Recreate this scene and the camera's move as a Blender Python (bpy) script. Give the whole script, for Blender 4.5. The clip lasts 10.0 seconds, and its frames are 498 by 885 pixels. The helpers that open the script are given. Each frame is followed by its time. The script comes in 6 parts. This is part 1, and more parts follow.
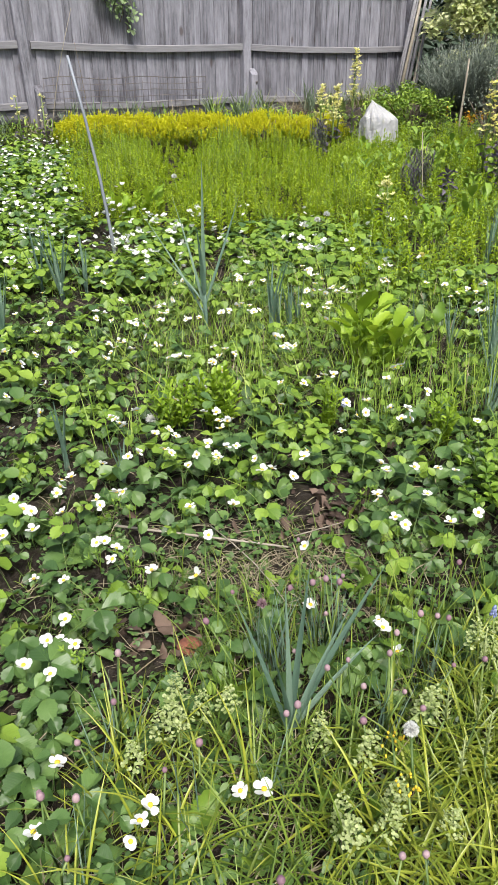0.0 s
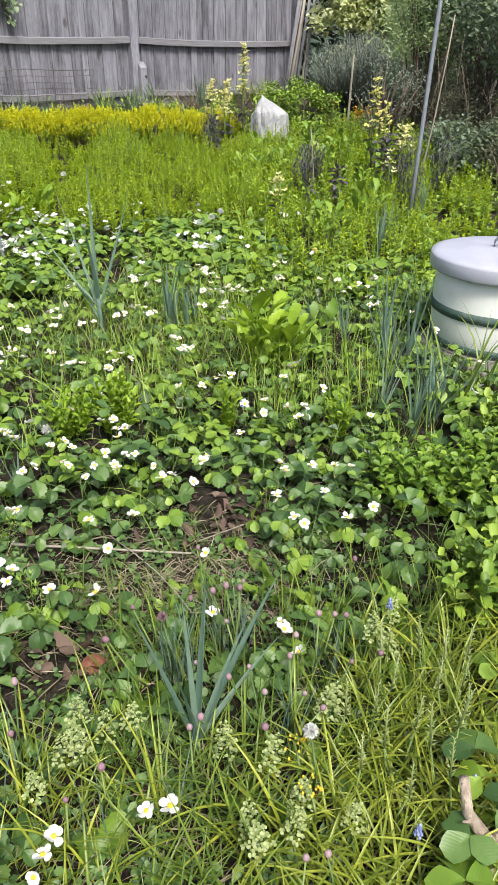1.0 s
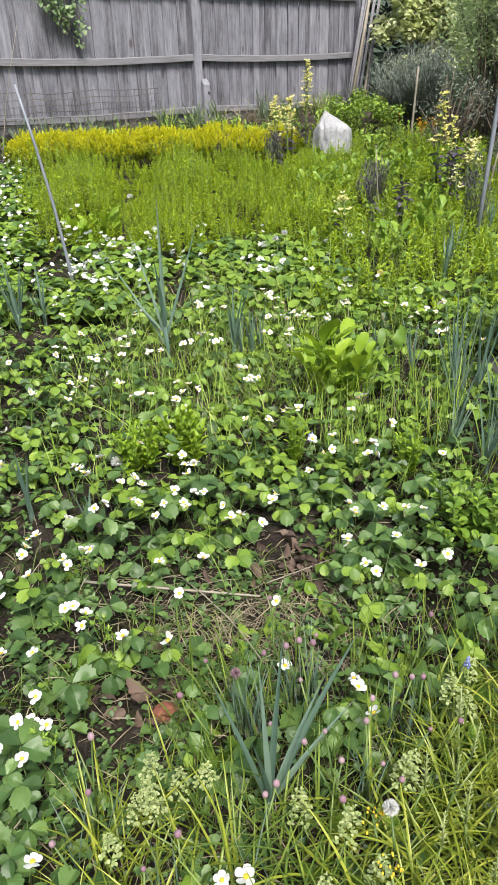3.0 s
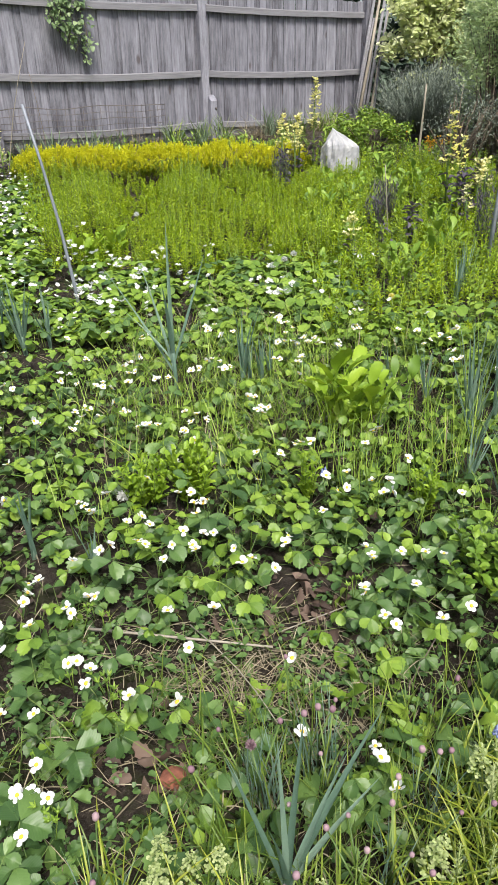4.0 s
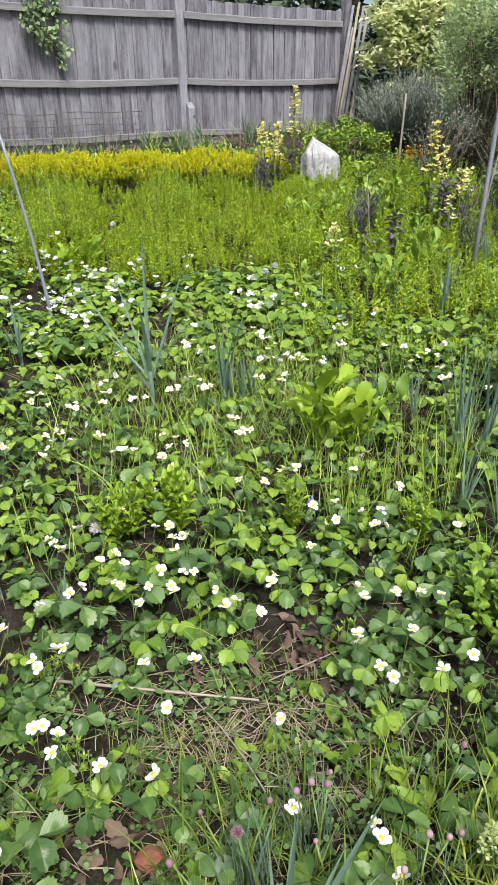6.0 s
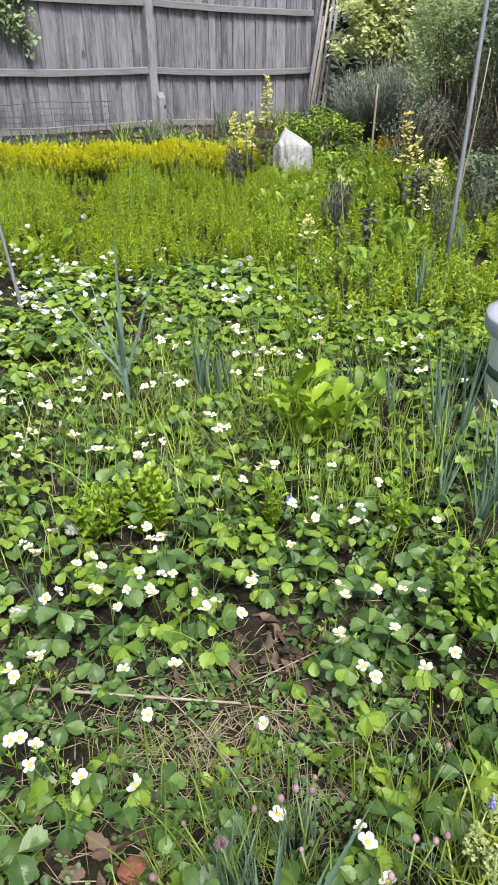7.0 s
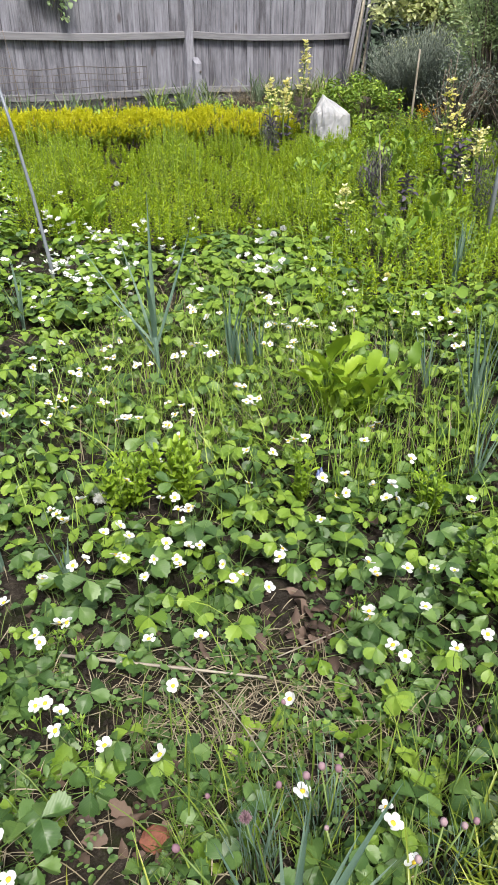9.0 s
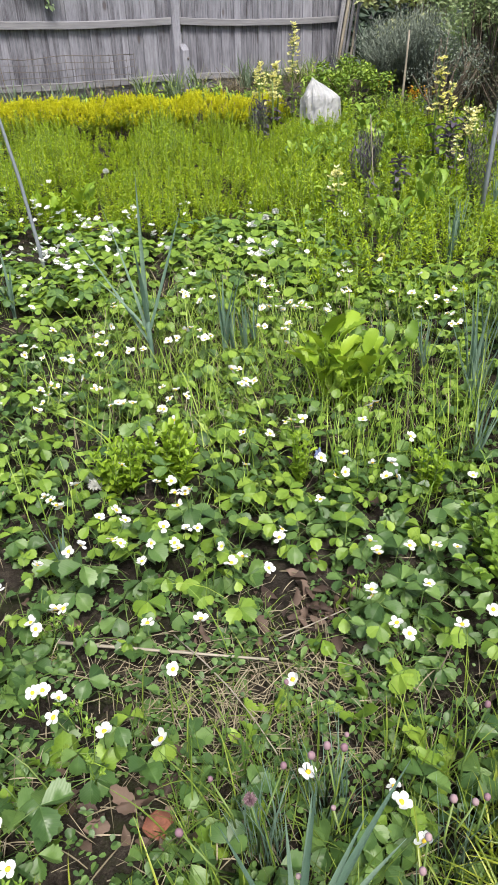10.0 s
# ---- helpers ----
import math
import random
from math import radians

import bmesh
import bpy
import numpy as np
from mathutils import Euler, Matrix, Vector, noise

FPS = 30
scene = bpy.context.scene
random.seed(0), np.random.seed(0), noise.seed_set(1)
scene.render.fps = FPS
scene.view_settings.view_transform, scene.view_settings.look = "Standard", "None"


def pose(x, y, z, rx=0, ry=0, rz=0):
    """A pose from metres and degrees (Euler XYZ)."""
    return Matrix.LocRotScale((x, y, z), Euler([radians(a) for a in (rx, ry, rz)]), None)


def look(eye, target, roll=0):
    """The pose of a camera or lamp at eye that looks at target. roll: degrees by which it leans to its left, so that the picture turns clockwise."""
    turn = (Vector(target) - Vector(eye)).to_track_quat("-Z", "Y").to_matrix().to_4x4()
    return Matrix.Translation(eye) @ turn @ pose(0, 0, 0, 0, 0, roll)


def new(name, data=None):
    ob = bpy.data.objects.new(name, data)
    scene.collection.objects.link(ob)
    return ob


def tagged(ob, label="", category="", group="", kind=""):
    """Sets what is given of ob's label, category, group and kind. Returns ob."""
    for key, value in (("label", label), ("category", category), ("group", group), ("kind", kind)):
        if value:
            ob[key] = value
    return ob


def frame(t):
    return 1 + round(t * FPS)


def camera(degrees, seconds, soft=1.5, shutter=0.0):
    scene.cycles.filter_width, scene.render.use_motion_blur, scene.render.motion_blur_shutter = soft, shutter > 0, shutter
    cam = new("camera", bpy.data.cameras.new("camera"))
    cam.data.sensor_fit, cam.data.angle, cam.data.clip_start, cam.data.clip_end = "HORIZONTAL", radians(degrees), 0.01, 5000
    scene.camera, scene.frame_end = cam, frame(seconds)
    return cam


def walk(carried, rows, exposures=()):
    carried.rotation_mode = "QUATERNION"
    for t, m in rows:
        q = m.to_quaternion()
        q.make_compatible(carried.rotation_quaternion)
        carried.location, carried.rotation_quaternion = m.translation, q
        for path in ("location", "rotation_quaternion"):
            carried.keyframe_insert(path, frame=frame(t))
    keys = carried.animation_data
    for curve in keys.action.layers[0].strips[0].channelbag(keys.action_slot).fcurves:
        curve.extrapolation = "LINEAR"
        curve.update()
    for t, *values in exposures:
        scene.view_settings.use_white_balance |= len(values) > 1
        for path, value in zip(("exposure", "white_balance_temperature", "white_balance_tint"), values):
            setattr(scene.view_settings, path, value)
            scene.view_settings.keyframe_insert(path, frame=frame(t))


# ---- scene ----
cam = camera(39.12, 10.0, soft=1.5)
# seconds, eye (x, y, z), yaw, pitch, roll
ROWS = [
    (0.0, -0.000, 0.651, 1.209, 0.17, -28.30, 0.19),
    (0.5, 0.033, 0.661, 1.216, -4.53, -28.65, 0.23),
    (1.0, 0.048, 0.667, 1.237, -7.54, -28.82, -0.32),
    (1.5, 0.050, 0.672, 1.256, -8.22, -28.67, 0.13),
    (2.0, 0.037, 0.658, 1.287, -6.94, -27.60, 0.29),
    (2.5, 0.024, 0.669, 1.312, -5.68, -28.42, -0.01),
    (3.0, 0.013, 0.730, 1.319, -3.27, -28.27, 1.33),
    (4.5, -0.015, 0.896, 1.364, -3.02, -26.93, 0.79),
    (5.0, -0.014, 0.945, 1.359, -3.88, -26.68, 0.27),
    (6.5, -0.010, 1.025, 1.348, -5.26, -27.21, 0.73),
    (7.0, -0.012, 1.041, 1.356, -6.63, -27.59, 0.32),
    (7.5, -0.015, 1.057, 1.353, -6.56, -27.89, 0.33),
    (8.0, -0.012, 1.058, 1.361, -5.74, -29.06, -0.13),
    (8.5, -0.008, 1.068, 1.339, -4.94, -29.12, 0.11),
    (9.0, -0.020, 1.072, 1.331, -4.00, -29.65, 0.13),
    (9.5, -0.023, 1.077, 1.320, -3.88, -30.27, 0.20),
    (10.0, -0.016, 1.089, 1.284, -4.86, -30.34, 1.24),
]
walk(cam, [(t, pose(x, y, z, 90 + p, r, w)) for t, x, y, z, w, p, r in ROWS])

# ---- daylight: bright haze, a wide soft sun behind the camera's right shoulder ----
world = bpy.data.worlds.new("world")
scene.world = world
world.use_nodes = True
SUN_ELEV, SUN_AZ = 57.0, 168.0
wn = world.node_tree.nodes
sky = wn.new("ShaderNodeTexSky")
sky.sky_type, sky.sun_disc = "NISHITA", False
sky.sun_elevation, sky.sun_rotation = radians(SUN_ELEV), radians(SUN_AZ)
sky.dust_density, sky.air_density = 4.0, 1.0
world.node_tree.links.new(sky.outputs[0], wn["Background"].inputs[0])
wn["Background"].inputs[1].default_value = 0.11
sun_data = bpy.data.lights.new("sun", "SUN")
sun_data.energy, sun_data.angle, sun_data.color = 3.3, radians(17), (1.0, 0.97, 0.9)
sun = new("sun", sun_data)
sa, se = radians(SUN_AZ), radians(SUN_ELEV)
sun.matrix_world = look((20 * math.sin(sa) * math.cos(se), 20 * math.cos(sa) * math.cos(se), 20 * math.sin(se)), (0, 0, 0))
scene.view_settings.exposure = 0.8

rng = np.random.default_rng(7)


def uni(a, b):
    return float(rng.uniform(a, b))


# ---- materials ----
def mat_base(name):
    m = bpy.data.materials.new(name)
    m.use_nodes = True
    nt = m.node_tree
    return m, nt, nt.nodes["Principled BSDF"]


def ramp(nt, fac, stops):
    n = nt.nodes.new("ShaderNodeValToRGB")
    e = n.color_ramp.elements
    while len(e) < len(stops):
        e.new(0.5)
    for k, (p, c) in zip(e, stops):
        k.position, k.color = p, (*c, 1)
    nt.links.new(fac, n.inputs[0])
    return n.outputs[0]


def noise_tex(nt, scale, detail=4.0, vec=None, rough=0.55):
    n = nt.nodes.new("ShaderNodeTexNoise")
    n.inputs["Scale"].default_value, n.inputs["Detail"].default_value = scale, detail
    n.inputs["Roughness"].default_value = rough
    if vec is not None:
        nt.links.new(vec, n.inputs["Vector"])
    return n.outputs["Fac"]


def math_n(nt, op, a, b=None):
    n = nt.nodes.new("ShaderNodeMath")
    n.operation = op
    for i, v in enumerate((a, b)):
        if v is None:
            continue
        if isinstance(v, (int, float)):
            n.inputs[i].default_value = v
        else:
            nt.links.new(v, n.inputs[i])
    return n.outputs[0]


def mixc(nt, fac, a, b, mode="MIX"):
    n = nt.nodes.new("ShaderNodeMix")
    n.data_type, n.blend_type = "RGBA", mode
    for sock, v in ((n.inputs[0], fac), (n.inputs[6], a), (n.inputs[7], b)):
        if isinstance(v, (int, float)):
            sock.default_value = v
        elif isinstance(v, tuple):
            sock.default_value = (*v, 1)
        else:
            nt.links.new(v, sock)
    return n.outputs[2]


def bump(nt, bsdf, height, strength, dist=0.01):
    n = nt.nodes.new("ShaderNodeBump")
    n.inputs["Strength"].default_value, n.inputs["Distance"].default_value = strength, dist
    nt.links.new(height, n.inputs["Height"])
    nt.links.new(n.outputs[0], bsdf.inputs["Normal"])


def leaf_mat(name, dark, mid, light, through_col, rough=0.5, trans=0.35, veins=0.0, spec=0.4, patch=0.9, clumped=False):
    """A leaf: colour differs from leaf to leaf and over the bed, light shines through it."""
    m, nt, b = mat_base(name)
    geo = nt.nodes.new("ShaderNodeNewGeometry")
    obi = nt.nodes.new("ShaderNodeObjectInfo")
    tex = nt.nodes.new("ShaderNodeTexCoord")
    r = math_n(nt, "FRACT", math_n(nt, "ADD", geo.outputs["Random Per Island"], obi.outputs["Random"]))
    n = noise_tex(nt, patch, 3.0, geo.outputs["Position"])
    f = math_n(nt, "ADD", math_n(nt, "MULTIPLY", r, 0.8), math_n(nt, "MULTIPLY", n, 0.28))
    if clumped:
        shoot = noise_tex(nt, 13.0, 2.0, geo.outputs["Position"])
        f = math_n(nt, "ADD", math_n(nt, "MULTIPLY", r, 0.3), math_n(nt, "SUBTRACT", math_n(nt, "MULTIPLY", shoot, 2.2), 0.75))
    col = ramp(nt, f, ((0.12, dark), (0.5, mid), (0.9, light)))
    fine = noise_tex(nt, 160.0, 3.0, geo.outputs["Position"])
    col = mixc(nt, math_n(nt, "MULTIPLY", fine, 0.35), col, dark)
    if veins:
        sep = nt.nodes.new("ShaderNodeSeparateXYZ")
        nt.links.new(tex.outputs["UV"], sep.inputs[0])
        u = math_n(nt, "ABSOLUTE", math_n(nt, "SUBTRACT", sep.outputs[0], 0.5))
        v = math_n(nt, "SUBTRACT", sep.outputs[1], math_n(nt, "MULTIPLY", u, 0.75))
        s = math_n(nt, "SINE", math_n(nt, "MULTIPLY", v, 56.0))
        line = math_n(nt, "POWER", math_n(nt, "MAXIMUM", s, 0.0), 6.0)
        rib = math_n(nt, "LESS_THAN", u, 0.022)
        vein = math_n(nt, "MAXIMUM", line, rib)
        col = mixc(nt, math_n(nt, "MULTIPLY", vein, 0.16 * veins), col, light)
        bump(nt, b, math_n(nt, "ADD", math_n(nt, "MULTIPLY", s, -0.5), math_n(nt, "MULTIPLY", fine, 0.3)), 0.16 * veins, 0.0012)
    nt.links.new(col, b.inputs["Base Color"])
    b.inputs["Roughness"].default_value = rough
    b.inputs["Specular IOR Level"].default_value = spec
    t = nt.nodes.new("ShaderNodeBsdfTranslucent")
    nt.links.new(mixc(nt, 0.65, col, through_col), t.inputs[0])
    mx = nt.nodes.new("ShaderNodeMixShader")
    mx.inputs[0].default_value = trans
    nt.links.new(b.outputs[0], mx.inputs[1])
    nt.links.new(t.outputs[0], mx.inputs[2])
    nt.links.new(mx.outputs[0], nt.nodes["Material Output"].inputs[0])
    return m


def strap_mat(m, fine=70.0):
    """Adds the fine ribs that run along a strap leaf, and a paler bloom between them."""
    nt = m.node_tree
    b = nt.nodes["Principled BSDF"]
    tex = nt.nodes.new("ShaderNodeTexCoord")
    sep = nt.nodes.new("ShaderNodeSeparateXYZ")
    nt.links.new(tex.outputs["UV"], sep.inputs[0])
    s = math_n(nt, "SINE", math_n(nt, "MULTIPLY", sep.outputs[0], fine))
    bump(nt, b, s, 0.5, 0.0012)
    source = b.inputs["Base Color"].links[0].from_socket
    line = math_n(nt, "MULTIPLY", math_n(nt, "ADD", s, 1.0), 0.09)
    nt.links.new(mixc(nt, line, source, (0.045, 0.1, 0.06)), b.inputs["Base Color"])
    return m


def plain_mat(name, c1, c2, rough=0.6, scale=20.0, bumps=0.2, dist=0.003, metal=0.0, stretch=None):
    m, nt, b = mat_base(name)
    tex = nt.nodes.new("ShaderNodeTexCoord")
    vec = tex.outputs["Object"]
    if stretch:
        mp = nt.nodes.new("ShaderNodeMapping")
        mp.inputs["Scale"].default_value = stretch
        nt.links.new(vec, mp.inputs[0])
        vec = mp.outputs[0]
    n = noise_tex(nt, scale, 6.0, vec, 0.65)
    big = noise_tex(nt, scale * 0.12, 3.0, vec)
    f = math_n(nt, "ADD", math_n(nt, "MULTIPLY", n, 0.6), math_n(nt, "MULTIPLY", big, 0.4))
    nt.links.new(ramp(nt, f, ((0.3, c1), (0.7, c2))), b.inputs["Base Color"])
    b.inputs["Roughness"].default_value, b.inputs["Metallic"].default_value = rough, metal
    if bumps:
        bump(nt, b, n, bumps, dist)
    return m


def fence_mat():
    """Silvered, weathered softwood: long grain, knots, each board its own tone."""
    m, nt, b = mat_base("weathered_wood")
    tex = nt.nodes.new("ShaderNodeTexCoord")
    obi = nt.nodes.new("ShaderNodeObjectInfo")
    off = nt.nodes.new("ShaderNodeVectorMath")
    off.operation = "ADD"
    comb = nt.nodes.new("ShaderNodeCombineXYZ")
    rr = math_n(nt, "MULTIPLY", obi.outputs["Random"], 37.0)
    nt.links.new(rr, comb.inputs[0])
    nt.links.new(rr, comb.inputs[2])
    nt.links.new(tex.outputs["Object"], off.inputs[0])
    nt.links.new(comb.outputs[0], off.inputs[1])
    mp = nt.nodes.new("ShaderNodeMapping")
    mp.inputs["Scale"].default_value = (1, 1, 0.06)
    nt.links.new(off.outputs[0], mp.inputs[0])
    grain = noise_tex(nt, 55.0, 7.0, mp.outputs[0], 0.75)
    ms = nt.nodes.new("ShaderNodeMapping")
    ms.inputs["Scale"].default_value = (1, 1, 0.35)
    nt.links.new(off.outputs[0], ms.inputs[0])
    blotch = noise_tex(nt, 9.0, 6.0, ms.outputs[0], 0.7)
    tone = math_n(nt, "ADD", math_n(nt, "MULTIPLY", grain, 0.5), math_n(nt, "ADD", math_n(nt, "MULTIPLY", blotch, 0.42), math_n(nt, "MULTIPLY", math_n(nt, "SUBTRACT", obi.outputs["Random"], 0.3), 0.12)))
    col = ramp(nt, tone, ((0.36, (0.075, 0.072, 0.084)), (0.5, (0.195, 0.194, 0.226)), (0.7, (0.345, 0.342, 0.39))))
    vor = nt.nodes.new("ShaderNodeTexVoronoi")
    mk = nt.nodes.new("ShaderNodeMapping")
    mk.inputs["Scale"].default_value = (1, 1, 0.5)
    nt.links.new(off.outputs[0], mk.inputs[0])
    nt.links.new(mk.outputs[0], vor.inputs["Vector"])
    vor.inputs["Scale"].default_value = 5.5
    knot = ramp(nt, vor.outputs["Distance"], ((0.055, (1, 1, 1)), (0.12, (0, 0, 0))))
    col = mixc(nt, math_n(nt, "MULTIPLY", knot, 0.75), col, (0.075, 0.06, 0.058))
    nt.links.new(col, b.inputs["Base Color"])
    b.inputs["Roughness"].default_value = 0.85
    b.inputs["Specular IOR Level"].default_value = 0.25
    bump(nt, b, grain, 0.5, 0.004)
    return m


def soil_mat():
    m, nt, b = mat_base("soil")
    geo = nt.nodes.new("ShaderNodeNewGeometry")
    p = geo.outputs["Position"]
    n1, n2, n3 = noise_tex(nt, 2.2, 5.0, p), noise_tex(nt, 45.0, 8.0, p, 0.7), noise_tex(nt, 260.0, 6.0, p, 0.75)
    f = math_n(nt, "ADD", math_n(nt, "MULTIPLY", n1, 0.3), math_n(nt, "ADD", math_n(nt, "MULTIPLY", n2, 0.4), math_n(nt, "MULTIPLY", n3, 0.35)))
    col = ramp(nt, f, ((0.36, (0.008, 0.007, 0.005)), (0.5, (0.042, 0.033, 0.026)), (0.61, (0.1, 0.082, 0.066)), (0.71, (0.22, 0.19, 0.16))))
    moss = noise_tex(nt, 7.0, 6.0, p, 0.75)
    col = mixc(nt, ramp(nt, moss, ((0.5, (0, 0, 0)), (0.64, (0.75, 0.75, 0.75)))), col, (0.05, 0.065, 0.02))
    nt.links.new(col, b.inputs["Base Color"])
    b.inputs["Roughness"].default_value = 0.97
    b.inputs["Specular IOR Level"].default_value = 0.15
    bump(nt, b, math_n(nt, "ADD", n2, n3), 1.0, 0.02)
    return m


M_SOIL = soil_mat()
M_WOOD = fence_mat()
M_STRAW = leaf_mat("strawberry_leaf", (0.034, 0.075, 0.022), (0.075, 0.146, 0.037), (0.148, 0.244, 0.06), (0.24, 0.37, 0.045), 0.44, 0.19, 0.9, 0.45)
M_YOUNG = leaf_mat("young_strawberry_leaf", (0.09, 0.17, 0.022), (0.165, 0.27, 0.032), (0.26, 0.375, 0.052), (0.3, 0.43, 0.04), 0.46, 0.22, 0.9)
M_STALK = leaf_mat("green_stalk", (0.06, 0.11, 0.025), (0.11, 0.18, 0.04), (0.19, 0.26, 0.07), (0.3, 0.4, 0.06), 0.5, 0.15)
M_PETAL = leaf_mat("white_petal", (0.68, 0.69, 0.66), (0.76, 0.76, 0.74), (0.82, 0.82, 0.81), (0.85, 0.85, 0.8), 0.6, 0.3)
M_YOLK = plain_mat("yellow_flower_centre", (0.62, 0.40, 0.02), (0.80, 0.58, 0.04), 0.7, 300.0, 0.8, 0.002)
M_LEEK = leaf_mat("leek_leaf", (0.11, 0.185, 0.14), (0.175, 0.275, 0.21), (0.28, 0.39, 0.3), (0.22, 0.36, 0.16), 0.5, 0.25)
strap_mat(M_LEEK)
M_GRASS = leaf_mat("grass_blade", (0.055, 0.11, 0.018), (0.12, 0.19, 0.028), (0.24, 0.31, 0.05), (0.26, 0.34, 0.05), 0.42, 0.18)
M_YGRASS = leaf_mat("yellowing_strap_leaf", (0.075, 0.115, 0.01), (0.155, 0.205, 0.017), (0.32, 0.35, 0.042), (0.3, 0.32, 0.05), 0.38, 0.12)
M_HAY = leaf_mat("dry_grass", (0.13, 0.108, 0.068), (0.26, 0.22, 0.145), (0.43, 0.37, 0.26), (0.28, 0.22, 0.13), 0.75, 0.2)
M_MINT = leaf_mat("bright_green_leaf", (0.08, 0.16, 0.018), (0.145, 0.255, 0.028), (0.25, 0.375, 0.042), (0.30, 0.44, 0.035), 0.48, 0.25, 0.5)
M_GRASSB = leaf_mat("bright_grass_blade", (0.12, 0.22, 0.03), (0.22, 0.34, 0.045), (0.36, 0.46, 0.08), (0.38, 0.48, 0.06), 0.42, 0.25)
M_LIME = leaf_mat("lime_leaf", (0.15, 0.255, 0.02), (0.245, 0.38, 0.028), (0.34, 0.475, 0.045), (0.4, 0.53, 0.03), 0.48, 0.32, 0.5)
M_FEATHER = leaf_mat("feathery_leaf", (0.15, 0.265, 0.012), (0.32, 0.45, 0.016), (0.48, 0.59, 0.03), (0.5, 0.6, 0.02), 0.5, 0.35, clumped=True)
M_GOLD = leaf_mat("golden_leaf", (0.36, 0.4, 0.014), (0.61, 0.6, 0.02), (0.76, 0.73, 0.05), (0.72, 0.7, 0.03), 0.6, 0.42, spec=0.2, patch=2.0, clumped=True)
# Lower hedge leaves: greener, and darkened to hold the shade down there.
M_GOLDLOW = leaf_mat("shaded_green_gold_leaf", (0.1, 0.17, 0.012), (0.21, 0.29, 0.018), (0.38, 0.43, 0.02), (0.38, 0.45, 0.02), 0.5, 0.3)
M_WEED = leaf_mat("weed_leaf", (0.07, 0.145, 0.02), (0.16, 0.265, 0.032), (0.31, 0.42, 0.05), (0.31, 0.40, 0.045), 0.5, 0.18, 0.5)
# The blue of distant haze is mixed into shrub, lavender and ivy colours.
M_SHRUB = leaf_mat("hazed_shrub_leaf", (0.22, 0.31, 0.15), (0.38, 0.49, 0.245), (0.56, 0.64, 0.38), (0.54, 0.64, 0.3), 0.5, 0.52)
M_VARIE = leaf_mat("variegated_leaf", (0.3, 0.39, 0.15), (0.64, 0.69, 0.36), (0.88, 0.88, 0.62), (0.74, 0.77, 0.4), 0.45, 0.5)
M_LAV = leaf_mat("hazed_grey_lavender_leaf", (0.1, 0.125, 0.1), (0.175, 0.21, 0.165), (0.28, 0.32, 0.26), (0.2, 0.23, 0.18), 0.7, 0.2)
M_IVY = leaf_mat("hazed_ivy_leaf", (0.09, 0.135, 0.09), (0.165, 0.225, 0.15), (0.28, 0.35, 0.24), (0.28, 0.35, 0.16), 0.6, 0.42)
M_VINE = leaf_mat("vine_leaf", (0.12, 0.19, 0.09), (0.21, 0.3, 0.14), (0.33, 0.42, 0.22), (0.34, 0.44, 0.18), 0.5, 0.35)
M_DRYBUSH = leaf_mat("dry_olive_leaf", (0.06, 0.065, 0.04), (0.12, 0.125, 0.07), (0.22, 0.23, 0.13), (0.2, 0.2, 0.1), 0.7, 0.25)
M_FAR = leaf_mat("dark_conifer", (0.03, 0.05, 0.035), (0.055, 0.085, 0.055), (0.09, 0.13, 0.085), (0.05, 0.07, 0.03), 0.7, 0.15)
M_PALEY = leaf_mat("pale_yellow_petal", (0.74, 0.71, 0.28), (0.83, 0.80, 0.42), (0.88, 0.86, 0.6), (0.8, 0.75, 0.25), 0.6, 0.3)
M_YELLOW = leaf_mat("yellow_petal", (0.8, 0.74, 0.18), (0.86, 0.82, 0.3), (0.9, 0.87, 0.5), (0.87, 0.82, 0.3), 0.6, 0.3)
M_ORANGE = leaf_mat("orange_petal", (0.55, 0.24, 0.01), (0.68, 0.36, 0.02), (0.76, 0.5, 0.04), (0.7, 0.35, 0.02), 0.6, 0.25)
M_PINK = leaf_mat("pink_bud", (0.2, 0.11, 0.14), (0.28, 0.17, 0.205), (0.38, 0.28, 0.29), (0.38, 0.2, 0.24), 0.7, 0.12)
M_BLUE = leaf_mat("blue_floret", (0.14, 0.17, 0.38), (0.22, 0.27, 0.50), (0.38, 0.43, 0.62), (0.3, 0.35, 0.6), 0.6, 0.2)
M_SEED = leaf_mat("pale_green_seed", (0.24, 0.31, 0.1), (0.36, 0.43, 0.17), (0.52, 0.57, 0.29), (0.55, 0.6, 0.28), 0.6, 0.35)
M_PURPLE = leaf_mat("purple_kale_leaf", (0.05, 0.04, 0.065), (0.09, 0.075, 0.11), (0.15, 0.135, 0.16), (0.13, 0.1, 0.12), 0.55, 0.2)
M_DEAD = leaf_mat("dead_brown_leaf", (0.035, 0.023, 0.017), (0.088, 0.058, 0.043), (0.2, 0.138, 0.105), (0.17, 0.11, 0.07), 0.7, 0.2, 0.8)
M_STEM = plain_mat("brown_stem", (0.085, 0.062, 0.045), (0.19, 0.15, 0.115), 0.85, 40.0, 0.5, 0.004, stretch=(1, 1, 0.2))
M_CANE = plain_mat("dry_cane", (0.19, 0.165, 0.13), (0.35, 0.31, 0.25), 0.6, 30.0, 0.3, 0.003, stretch=(1, 1, 0.15))
M_STICK = plain_mat("bleached_branch", (0.17, 0.12, 0.09), (0.55, 0.46, 0.36), 0.85, 90.0, 1.0, 0.01, stretch=(1, 1, 0.3))
M_STEEL = plain_mat("dull_steel_tube", (0.17, 0.19, 0.22), (0.27, 0.29, 0.33), 0.55, 25.0, 0.1, 0.001, metal=0.25)
